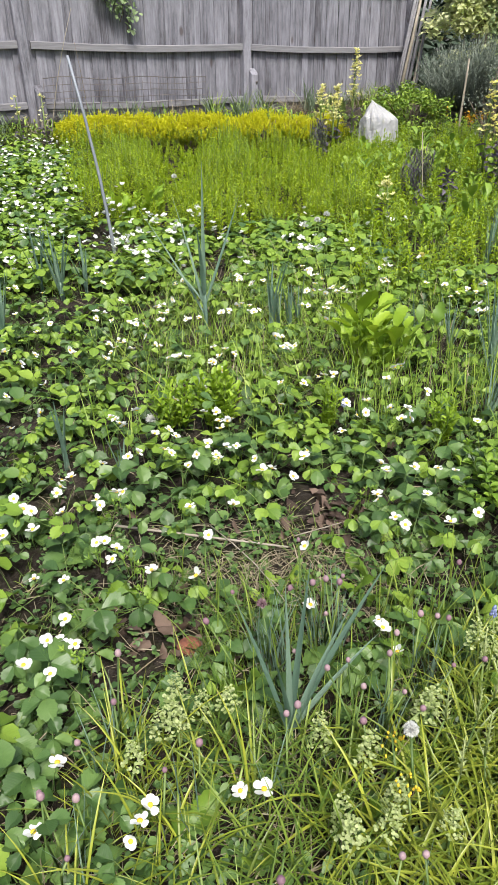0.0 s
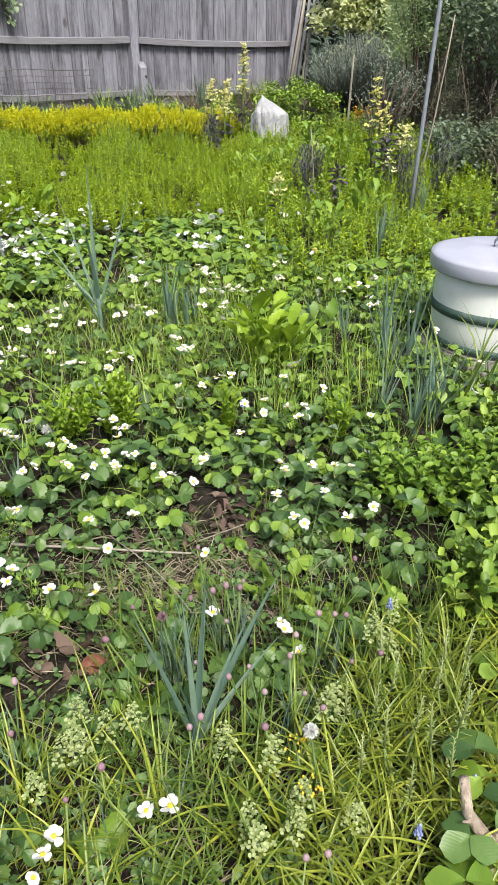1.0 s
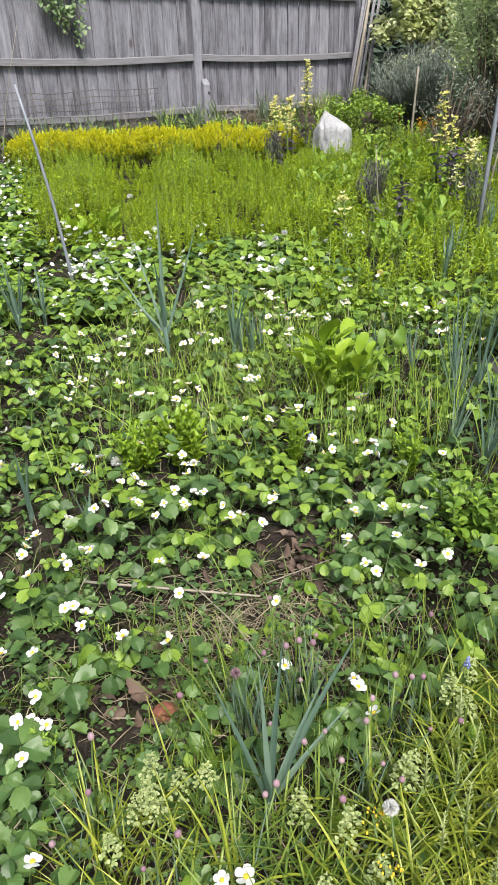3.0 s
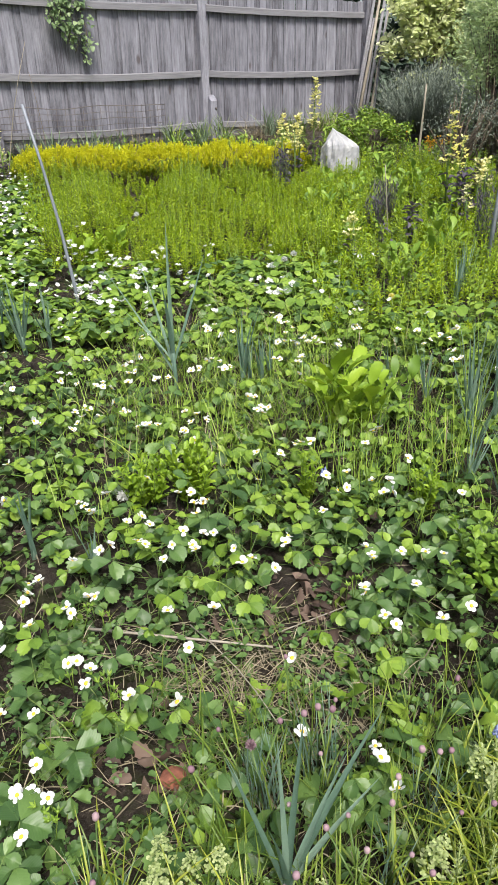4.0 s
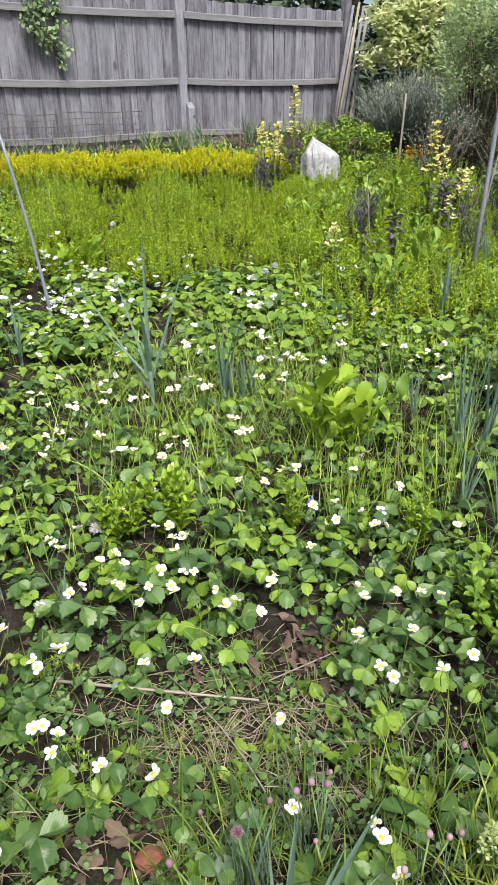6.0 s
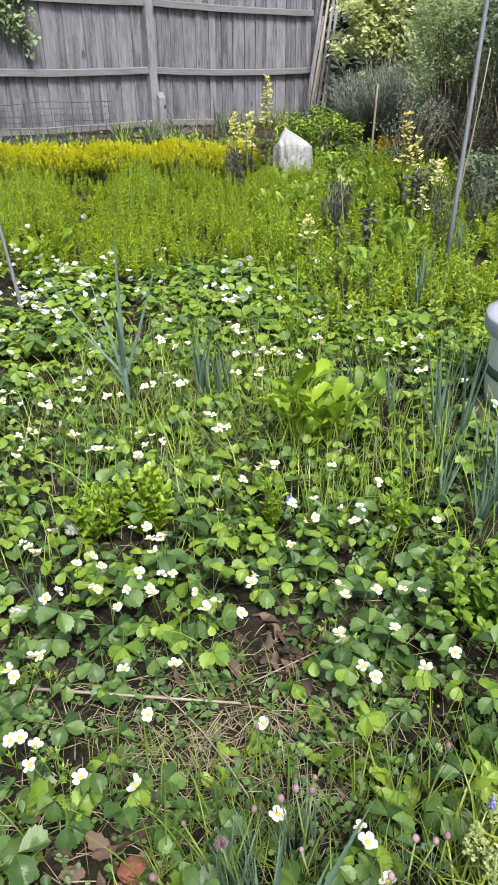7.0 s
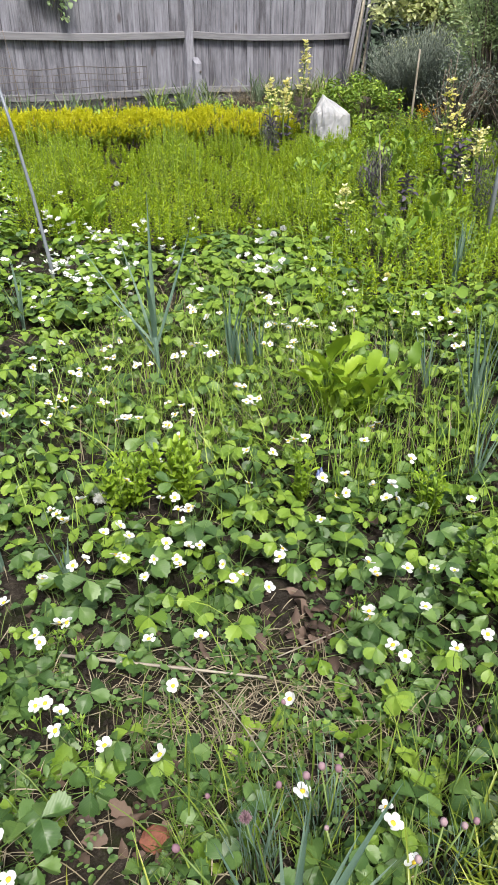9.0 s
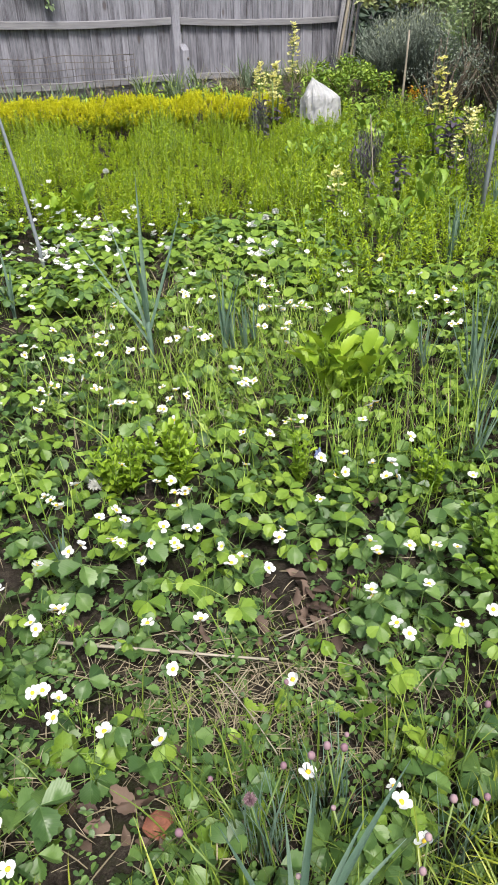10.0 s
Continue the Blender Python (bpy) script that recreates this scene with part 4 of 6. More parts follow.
# flower heads, cluster by cluster from the path to the back of the bed
for fx, fy in ((-0.41, 1.82), (-0.41, 1.77), (-0.44, 1.77), (-0.43, 1.75), (-0.37, 1.74), (-0.47, 1.7), (-0.41, 1.68), (-0.34, 1.46), (-0.17, 1.39), (-0.18, 1.35), (-0.19, 1.32), (-0.35, 1.34), (0.02, 1.41), (-0.02, 1.41), (0.28, 1.83), (0.3, 1.72)):
    blossom_at(fx, fy, 0.13)
for fx, fy in ((-0.45, 2.48), (-0.19, 2.46), (0.01, 2.49), (0.03, 2.42), (0.06, 2.47), (0.12, 2.41), (-0.38, 2.31), (-0.36, 2.31), (-0.42, 2.27), (-0.17, 2.26), (-0.05, 2.24), (0.39, 2.49), (0.4, 2.45), (0.4, 2.43), (0.48, 2.44), (0.55, 2.44), (0.6, 2.43), (0.35, 2.3), (0.35, 2.29), (0.38, 2.19), (0.4, 2.16), (0.52, 2.17), (0.6, 2.2), (0.49, 2.31), (-0.39, 2.08), (-0.37, 2.08), (-0.34, 2.02), (-0.34, 2.07), (-0.24, 1.98), (-0.11, 2.11), (-0.13, 1.94), (0.13, 2.05), (0.13, 1.86), (0.28, 1.79)):
    blossom_at(fx, fy, 0.15)
for fx, fy in ((-0.45, 3.5), (-0.6, 3.44), (-0.54, 3.43), (-0.56, 3.38), (-0.41, 3.45), (-0.39, 3.44), (-0.16, 3.42), (-0.11, 3.38), (-0.07, 3.35), (-0.13, 3.33), (0.15, 3.38), (0.18, 3.43), (0.1, 3.53), (1.25, 3.47), (-0.57, 3.32), (-0.3, 3.3), (-0.29, 3.28), (-0.31, 3.32), (-0.15, 3.24), (-0.11, 3.16), (-0.18, 3.01), (0.11, 3.06), (0.19, 3.01), (0.1, 2.85), (-0.27, 2.9), (-0.39, 2.79), (-0.16, 2.77), (-0.12, 2.78), (-0.11, 2.74), (-0.08, 2.74), (-0.08, 2.71), (-0.07, 2.73), (-0.47, 2.74), (-0.45, 2.72), (-0.42, 2.7)):
    blossom_at(fx, fy, 0.155)
for fx, fy in ((-0.43, 2.69), (-0.27, 2.67), (-0.1, 2.65), (-0.24, 2.61), (-0.31, 2.63), (-0.08, 2.58), (-0.05, 2.58), (-0.14, 2.59), (-0.17, 2.54), (-0.27, 2.54), (-0.25, 2.54), (-0.38, 2.53), (-0.35, 2.54), (-0.11, 2.52), (-0.1, 2.5), (0.58, 3.19), (0.55, 3.16), (0.51, 3.1), (0.31, 3.11), (0.27, 3.1), (0.25, 3.1), (0.63, 2.96), (0.33, 2.87), (0.4, 2.87), (0.47, 2.8), (0.53, 2.81), (0.5, 2.75), (0.52, 2.72), (0.35, 2.76), (0.38, 2.76), (0.74, 2.71), (0.29, 2.65), (0.17, 2.55), (0.16, 2.52)):
    blossom_at(fx, fy, 0.155)
for fx, fy in ((-0.48, 3.66), (-0.55, 3.67), (-0.52, 3.68), (-0.41, 3.69), (1.22, 3.69), (-0.63, 3.7), (-0.24, 3.73), (-0.3, 3.76), (0.34, 3.76), (-0.72, 3.77), (0.01, 3.79), (-0.14, 3.8), (-0.42, 3.81), (-0.69, 3.82), (0.01, 3.83), (1.06, 3.84), (1.09, 3.84), (-0.45, 3.87), (-0.01, 3.89), (0.37, 3.9), (0.24, 3.91), (0.27, 3.93), (-0.07, 3.94), (-0.43, 3.94), (-0.05, 3.95), (-0.63, 3.95), (1.11, 3.96), (-0.39, 3.99), (1.11, 4.06), (1.02, 4.07)):
    blossom_at(fx, fy, 0.16)
for fx, fy in ((0.56, 4.08), (0.49, 4.1), (0.35, 4.1), (0.42, 4.12), (0.58, 4.12), (0.46, 4.13), (0.31, 4.14), (1.09, 4.14), (0.41, 4.15), (1.17, 4.18), (-0.39, 4.19), (0.99, 4.2), (1.19, 4.21), (0.9, 4.22), (0, 4.24), (0.06, 4.25), (-0.4, 4.27), (0.33, 4.27), (-0.78, 4.28), (-0.57, 4.29), (0.71, 4.29), (0.37, 4.31), (0.7, 4.33), (-0.08, 4.34), (-0.06, 4.36), (-0.83, 4.39), (-0.03, 4.39), (0.31, 4.42), (0.32, 4.5), (0.73, 4.53), (0.28, 4.54), (-1, 3.32)):
    blossom_at(fx, fy, 0.16)
for fx, fy in ((-0.55, 2.38), (-0.52, 2.38), (-0.54, 2.33), (-0.54, 2.29), (-0.51, 2.22), (-0.65, 2.26), (-0.61, 2.21), (-0.59, 2.21), (-0.43, 2.28), (-0.51, 1.94), (-0.56, 2.12), (-0.63, 2.1), (-0.44, 1.94), (-0.79, 2.69), (-0.71, 2.77), (-0.87, 2.91), (-0.77, 3.04), (-0.88, 3.32), (-0.73, 3.35), (-0.95, 3.71), (-0.9, 3.2), (-1.0, 3.32), (-0.95, 3.6), (-1.1, 3.8), (-1.05, 4.1), (-1.25, 4.2), (1.3, 3.1), (1.5, 3.2)):
    blossom_at(fx, fy, 0.155)
FAR_BLOSSOM = ((0.74, 4.57), (-0.03, 4.58), (-0.4, 4.7), (-0.69, 4.72), (0.32, 4.75), (-0.67, 4.76), (-0.59, 4.79), (0.33, 4.84), (-0.42, 4.85), (-0.79, 4.88), (0.39, 4.88), (0.42, 4.94), (-0.42, 4.95), (-0.78, 4.99), (-0.19, 5.01), (-0.82, 5.01), (0.31, 5.03), (0.2, 5.04), (-0.74, 5.07), (0.39, 5.07), (0.25, 5.08), (-0.85, 5.18), (-0.7, 5.19), (-0.49, 5.2), (-0.06, 5.22), (-0.24, 5.24), (-0.17, 5.26), (-0.5, 5.3), (0.35, 5.31), (-0.46, 5.34), (0.34, 5.36), (-0.48, 5.41), (-0.65, 5.42), (-0.26, 5.46), (0.95, 5.54), (-1.05, 5.59), (-0.35, 5.6), (-0.61, 5.61), (-0.96, 5.69), (-0.75, 5.75), (-0.83, 5.79), (-0.38, 5.79), (-1.03, 5.89), (-1, 5.9), (-0.08, 5.9), (-1.05, 6.05), (-1.03, 6.54), (-1.51, 6.33), (-1.78, 6.7), (-1.72, 5.98), (-1.78, 5.82), (-1.4, 6.42), (-1.74, 6.9), (-1.645, 7.3), (-2.04, 7.49), (-1.55, 5.25), (-1.23, 5.12), (-1.4, 5.25))


def calyx_mesh():
    """A green bud with five pointed sepals on a short stalk."""
    g = Geo().add(ball(0.004, 0.004, 0.004, 6, 4), xf(0, 0, 0.03))
    for k in range(5):
        g.add(leaf(0.014, 0.006, 3, 0.4, 0.2, -0.4), xf(0, 0, 0.029, 72 * k + uni(-8, 8), uni(10, 45)))
    g.add(tube([(0, 0, -0.03), (0, 0, 0.03)], [0.0012, 0.001], 3))
    return g.mesh("bud", M_YOUNG)


CALYX = [calyx_mesh() for _ in range(3)]
for fx, fy in ((-0.39, 2.06), (-0.32, 2.05), (-0.3, 2.03), (-0.28, 1.99), (-0.26, 1.94), (-0.36, 1.7), (-0.4, 1.72), (-0.39, 2.3), (-0.33, 2.28), (0.33, 2.36), (0.36, 2.33), (-0.13, 2.55), (-0.02, 2.43), (0.48, 2.78), (0.5, 3.12)):
    px, py, root = min(PLANTS, key=lambda p: (p[0] - fx) ** 2 + (p[1] - fy) ** 2)
    for k in range(3):
        part("bud", CALYX[k], None, root, "", tilted(fx - px + uni(-0.02, 0.02), fy - py + uni(-0.02, 0.02), 0.1 + uni(0, 0.03), uni(-40, 40), uni(0, 360)))


def rough_plant(g, fl, x, y, size, blossoms):
    """A strawberry plant for the far bed, added to shared meshes."""
    z = gz(x, y) - 0.012
    for k in range(10):
        up, reach, sz = uni(0.03, 0.15) * size, uni(0.03, 0.13) * size, uni(0.042, 0.066) * size
        base = xf(x, y, z, k * 137.5 + uni(-20, 20))
        slot = 1 if uni(0, 1) < 0.72 else 0
        for yaw, kk in ((0, 1.0), (86, 0.92), (-86, 0.92)):
            g.add(leaflet(sz * kk, sz * 0.9 * kk, 0.3, 0.25, 0.05, 12, False), base @ xf(0, reach, up, yaw, uni(-30, 14), uni(-20, 20)), slot)
    for k in range(blossoms):
        if k % 3 == 0:
            a, r = uni(0, 6.28), uni(0.0, 0.14) * size
        a += 0.4
        face = xf(x + r * math.cos(a), y + r * math.sin(a), z + (0.18 + 0.03 * math.sin(k * 2.1)) * size, uni(-180, 180), uni(-5, 40), uni(-30, 30), uni(0.75, 1.0))
        for j in range(5):
            fl.add(leaf(0.02, 0.02, 4, 0.6, 0.1, -0.15, 0, 0, True), face @ xf(0, 0, 0, 72 * j, uni(0, 25)))


far_g, far_f = Geo(), Geo()
for sx, sy in scatter(-3.2, 1.75, 4.55, 8.9, 0.16):
    if not seen_side(sx, sy, 0.9) or (sx > 0.85 and sy > 4.7) or crowded(sx, sy):
        continue
    if sy > feather_edge(sx) and sx > -1.25 - 0.25 * (sy - 6):
        continue
    if noise.noise(Vector((sx * 2.4, sy * 2.4, 4))) < -0.36:
        continue
    rough_plant(far_g, far_f, sx, sy, uni(0.85, 1.2), int(rng.choice([0, 0, 2, 3, 4] if sx < -0.9 else [0, 0, 1, 2, 3] if sx < -0.3 and sy < 6.0 else [0, 0, 0, 0, 1])))
for sx, sy in scatter(-2.9, 1.3, 1.0, 4.55, 0.22):
    if not seen_side(sx, sy, 0.17) and not crowded(sx, sy):
        rough_plant(far_g, far_f, sx, sy, uni(0.85, 1.15), int(rng.choice([0, 0, 2, 3])))
for fx, fy in FAR_BLOSSOM:
    for q in range(int(rng.integers(1, 4))):
        face = xf(fx + q * uni(-0.05, 0.05), fy + q * uni(-0.04, 0.04), gz(fx, fy) + 0.19 + uni(-0.015, 0.02), uni(-180, 180), uni(-5, 40), uni(-30, 30), uni(0.85, 1.1))
        for j in range(5):
            far_f.add(leaflet(0.02, 0.018, 0.2, -0.3, 0, 8, False), face @ xf(0, 0, 0, 72 * j, uni(0, 30)) @ xf(0, 0.003, 0))
patch = thing("strawberry_patch", "broad far bed of flowering strawberry plants", "strawberry bed", kind="stuff")
tagged(part("foliage", far_g, [M_STRAW, M_YOUNG], patch), kind="stuff")
tagged(part("blossom", far_f, M_PETAL, patch, "small white strawberry flowers"), kind="stuff")


def sprigs(name, label, cat, spots, mats, tpls, height, vary, n, pitch, lean=0.05):
    st, lv = Geo(), Geo()
    for px, py in spots:
        z = gz(px, py) - 0.02
        h = height + vary * noise.noise(Vector((px * 2.1, py * 2.1, 2))) + uni(-0.35, 0.35) * height
        h *= 1 + 0.5 * noise.noise(Vector((px * 6, py * 6, 9)))
        if name.startswith('feather') and py > 8.2:
            h *= 1 - 0.45 * (py - 8.2)
        lx, ly = uni(-lean, lean), uni(-lean, lean)
        st.add(tube([(px, py, z), (px + lx, py + ly, z + h)], [0.0025, 0.0012], 3))
        s = uni(0.75, 1.25)
        for k in range(n):
            t = 0.2 + 0.8 * k / (n - 1)
            lv.add(tpls[int(rng.integers(len(tpls)))], xf(px + lx * t, py + ly * t, z + h * t, k * 137 + uni(-30, 30), uni(*pitch) + 25 * (t > 0.9), uni(-25, 25), s * uni(0.8, 1.3) * (1.2 - 0.45 * t)))
    root = thing(name, label, cat, kind="stuff")
    tagged(part("stalks", st, M_STALK, root), kind="stuff")
    tagged(part("leaves", lv, mats, root), kind="stuff")


sprigs("feathery_herb_bed", "dense carpet of bright green fine-leaved herb before the hedge", "herb bed",
       [(a, b) for a, b in scatter(-2.2, 2.6, 5.2, 8.95, 0.06) if b > feather_edge(a) and (b < 8.74 or a > -0.5) and noise.noise(Vector((a * 7, b * 7, 17))) > -0.2 and a > -1.25 - 0.25 * (b - 6) + 0.12 * math.sin(b * 5) and a < 0.95 + 0.12 * (b - 6) + 0.15 * math.sin(b * 4)],
       M_FEATHER, [sliver(0.034, 0.011), sliver(0.026, 0.01), sliver(0.02, 0.009)], 0.22, 0.3, 34, (0, 70), 0.03)
sprigs("mixed_weeds", "dense mixed green weeds and herbs on the garden's edge", "weeds",
       [(a, b) for a, b in scatter(0.6, 3.4, 4.2, 10.6, 0.125) if a > 0.72 + 0.1 * (b - 4.2) + 0.15 * math.sin(b * 5) and seen_side(a, b, 0.4)],
       M_WEED, [leaf(0.05, 0.032, 4, 0.55, 0.2, 0.3), leaf(0.042, 0.024, 4, 0.5, 0.2, 0.3), leaf(0.03, 0.02, 4, 0.5, 0.2, 0.2)], 0.16, 0.18, 12, (-5, 60))
sprigs("fine_weeds", "fine bright green weeds among the taller plants", "weeds",
       [(a, b) for a, b in scatter(0.5, 3.0, 4.5, 9.4, 0.085) if a > 0.5 + 0.12 * (b - 4.4) and noise.noise(Vector((a * 2, b * 2, 31))) > -0.25 and seen_side(a, b, 0.3)],
       M_FEATHER, [sliver(0.036, 0.012), sliver(0.026, 0.011)], 0.2, 0.16, 28, (5, 75))
sprigs("border_weeds", "green weeds between the hedge and the fence", "weeds",
       [(a, b) for a, b in scatter(-4.0, 2.2, 8.6, 11.6, 0.13) if (b > 9.75 or a < -2.3) and b < 12.0 + 0.65 * a and b > 9.0 - 0.1 * a and noise.noise(Vector((a * 2, b * 2, 8))) > -0.1],
       M_WEED, [leaf(0.09, 0.03, 4, 0.5, 0.2, 0.3), leaf(0.05, 0.02, 4, 0.5, 0.2, 0.3)], 0.16, 0.14, 9, (0, 60))


sprigs("outer_weeds", "low green weeds and grass over the rest of the garden", "weeds",
       [(a, b) for a, b in scatter(-4.2, 3.6, -1.5, 9.0, 0.24) if (not seen_side(a, b, 0.4) and (a > 1.3 or a < -2.9) or b < 1.0) and (a + 0.01) ** 2 + (b - 0.85) ** 2 > 0.16 and (a - 1.645) ** 2 + (b - 3.69) ** 2 > 0.2],
       M_WEED, [leaf(0.07, 0.028, 4, 0.5, 0.2, 0.3), leaf(0.1, 0.012, 4, 0.5, 0.2, 0.3), leaf(0.05, 0.024, 4, 0.5, 0.2, 0.2)], 0.13, 0.1, 12, (0, 65))


def rosette(name, label, x, y, n, length, width, mat, lean=(8, 40), bend=(10, 40), cat="weed"):
    """Broad wavy leaves from one crown."""
    root = thing(name, label, cat, "", pose(x, y, gz(x, y) - 0.015, 0, 0, uni(0, 360)))
    meshes = []
    for _ in range(6):
        g = Geo()
        v, f, uv = leaf(length * uni(0.8, 1.1), width * uni(0.8, 1.3), 17, 0.62, uni(0.1, 0.35), 0.0, 0.1, uni(0.08, 0.24), True)
        d = uni(*bend)
        y0 = v[:, 1].copy()
        a = np.radians(d) * y0 / length
        v[:, 1], v[:, 2] = length / np.radians(d) * np.sin(a) + v[:, 2] * np.sin(-a) * 0, v[:, 2] - length / np.radians(d) * (1 - np.cos(a))
        g.add((v, f, uv))
        g.add(tube([(0, -0.01, -0.002), (0, length * 0.25, -0.002)], [0.004, 0.002], 4))
        meshes.append(g.mesh("leaf", mat))
    for k in range(n):
        t = k / n
        part("leaf", meshes[k % 6], None, root, "", pose(uni(-0.07, 0.07), uni(-0.07, 0.07), 0, 0, 0, k * 137.5 + uni(-50, 50)) @ Matrix.Rotation(radians(90 - uni(*lean) * (0.4 + t)), 4, "X") @ Matrix.Rotation(radians(uni(-90, 90)), 4, "Y") @ Matrix.Diagonal((uni(0.6, 1.1), uni(0.5, 1.12), 1, 1)))


def dock(x, y, n, h, r, size, mat, label):
    """Upright docks: wavy spoon-shaped leaves on long stalks that rise from one crown."""
    root = thing("dock_plant", label, "dock", "", pose(x, y, gz(x, y) - 0.015, 0, 0, uni(0, 360)))
    meshes = []
    for _ in range(6):
        g = Geo()
        up, out, ln = h * uni(0.12, 0.66), r * uni(0.1, 0.45), size * uni(0.75, 1.15)
        g.add(tube([(0, 0, 0), (0, out * 0.4, up * 0.6), (0, out, up)], [0.003, 0.0025, 0.0018], 4))
        g.add(leaf(ln, ln * uni(0.38, 0.55), 15, 0.58, uni(0.0, 0.35), uni(0.1, 0.7), 0.09, uni(-0.2, 0.2), True), xf(0, out, up, 0, uni(62, 92), uni(-40, 40)))
        meshes.append(g.mesh("leaf", mat))
    for k in range(n):
        s = uni(0.65, 1.12)
        part("leaf", meshes[k % 6], None, root, "", tilted(uni(-0.7, 0.7) * r, uni(-0.7, 0.7) * r, 0, uni(-12, 9), k * 137.5 + uni(-30, 30), s))


for rx, ry, rn, rh, mat in ((0.5, 3.56, 46, 0.4, M_LIME), (0.6, 3.6, 46, 0.42, M_MINT), (0.55, 3.5, 30, 0.3, M_LIME), (0.69, 3.64, 26, 0.3, M_MINT)):
    dock(rx, ry, rn, rh, 0.13, 0.102, mat, "bushy bright green dock with upright wavy spoon-shaped leaves")
for rx, ry in ((-0.95, 6.1), (-0.82, 6.3)):
    dock(rx, ry, 14, 0.3, 0.12, 0.14, M_LIME, "broad-leaved bright dock in the herb bed")
for rx, ry in ((1.1, 7.9), (1.28, 7.7), (2.05, 8.4), (1.95, 7.9), (1.75, 8.6), (0.82, 6.6), (0.95, 6.9), (1.0, 6.4), (1.55, 7.2), (1.2, 5.4), (1.9, 6.9), (1.45, 8.2), (1.7, 7.6), (1.2, 7.3), (0.9, 7.5), (1.6, 5.9), (2.2, 7.7), (1.62, 8.0), (1.85, 8.2), (0.75, 5.7)):
    dock(rx, ry, 17, uni(0.28, 0.44), 0.1, uni(0.085, 0.12), M_MINT if uni(0, 1) < 0.55 else M_WEED, "leafy bright green weed with upright spear leaves")


def leek(x, y, n, h, w, name="leek_plant", label="blue-green leek with tall upright strap leaves", mat=None, spread=22):
    root = thing(name, label, "leek", "leeks in the bed", pose(x, y, gz(x, y) - 0.01, 0, 0, uni(0, 360)))
    part("shank", Geo().add(tube([(0, 0, -0.02), (0, 0, h * 0.12), (0, 0, h * 0.22)], [w * 0.38, w * 0.36, w * 0.3], 8)), M_LEEK, root)
    for k in range(n):
        lean = uni(2, spread)
        g = Geo().add(blade(h * uni(0.65, 1.05), w * uni(0.7, 1.1), lean, lean + uni(0, 14), 8, 0.3, 0.15, uni(-0.6, 0.6)))
        part("leaf", g, mat or M_LEEK, root, "", pose(uni(-0.006, 0.006), uni(-0.006, 0.006), 0.0, 0, 0, 180 * (k % 2) + uni(-60, 60)))


def fanned_leek(x, y, h, w, shank, leaves, label):
    """A leek whose leaves part from the top of its shank: bearing, lean, bend, share of the height."""
    root = thing("leek_plant", label, "leek", "leeks in the bed", pose(x, y, gz(x, y) - 0.01))
    part("shank", Geo().add(tube([(0, 0, -0.02), (0.004, 0, shank * 0.5), (0, 0, shank)], [w * 0.4, w * 0.37, w * 0.3], 8)), M_LEEK, root)
    for k, (bearing, lean, bend, share) in enumerate(leaves):
        part("leaf", Geo().add(blade(h * share, w * uni(0.8, 1.1), lean, lean + bend, 9, 0.3, 0.2, uni(-0.5, 0.5))), M_LEEK, root, "", pose(0, 0, shank * (0.55 + 0.05 * k), 0, 0, bearing))


LEEK_LABEL = "blue-green leek with strap leaves fanned from a slim shank"
fanned_leek(0.075, 1.61, 0.4, 0.015, 0.05, ((60, 20, 4, 0.82), (20, 6, 2, 0.9), (-30, 7, 4, 1.0), (-55, 24, 8, 0.75), (-60, 27, 8, 1.0), (-70, 36, 10, 0.7), (150, 12, 8, 0.75), (-20, 14, 6, 0.8)), LEEK_LABEL)
fanned_leek(-0.22, 3.86, 0.66, 0.024, 0.28, ((60, 34, 8, 0.95), (50, 17, 6, 0.85), (-10, 1, 2, 1.0), (-55, 24, -4, 0.8), (70, 40, 10, 0.5), (170, 12, 10, 0.6)), LEEK_LABEL)
leek(0.1, 4.0, 5, 0.44, 0.026, spread=5)
leek(0.135, 4.02, 4, 0.36, 0.022, spread=6)
leek(0.185, 3.95, 5, 0.36, 0.018, spread=10)
leek(0.23, 4.0, 4, 0.38, 0.018, spread=9)
leek(-1.07, 4.53, 9, 0.48, 0.028, spread=16)
leek(-1.2, 4.6, 7, 0.44, 0.026, spread=16)
leek(-0.95, 4.6, 6, 0.38, 0.02, spread=16)
leek(-0.63, 2.71, 5, 0.27, 0.02, spread=8)
leek(-0.42, 2.62, 4, 0.2, 0.015, spread=8)
leek(-1.18, 3.82, 5, 0.42, 0.026, spread=12)
leek(1.03, 3.48, 6, 0.55, 0.018, spread=9)
leek(1.09, 3.54, 6, 0.52, 0.017, spread=12)
leek(1.06, 3.58, 5, 0.48, 0.015, spread=15)
leek(1.05, 2.95, 9, 0.36, 0.01, spread=34)
leek(0.9, 3.06, 9, 0.34, 0.009, spread=30)
leek(1.18, 3.1, 9, 0.36, 0.01, spread=34)
leek(1.16, 3.52, 7, 0.46, 0.016, spread=14)
leek(1.0, 3.3, 14, 0.32, 0.011, spread=18)
leek(1.12, 3.2, 14, 0.32, 0.011, spread=20)
leek(0.92, 3.74, 9, 0.34, 0.012, spread=20)
leek(0.8, 3.95, 7, 0.3, 0.01, spread=20)
leek(0.97, 2.88, 12, 0.32, 0.013, spread=22)
leek(1.1, 3.0, 12, 0.3, 0.012, spread=26)
leek(1.45, 5.0, 9, 0.4, 0.016, spread=12)
leek(1.6, 5.3, 8, 0.4, 0.016, spread=12)
leek(2.1, 6.0, 9, 0.4, 0.014, spread=16)


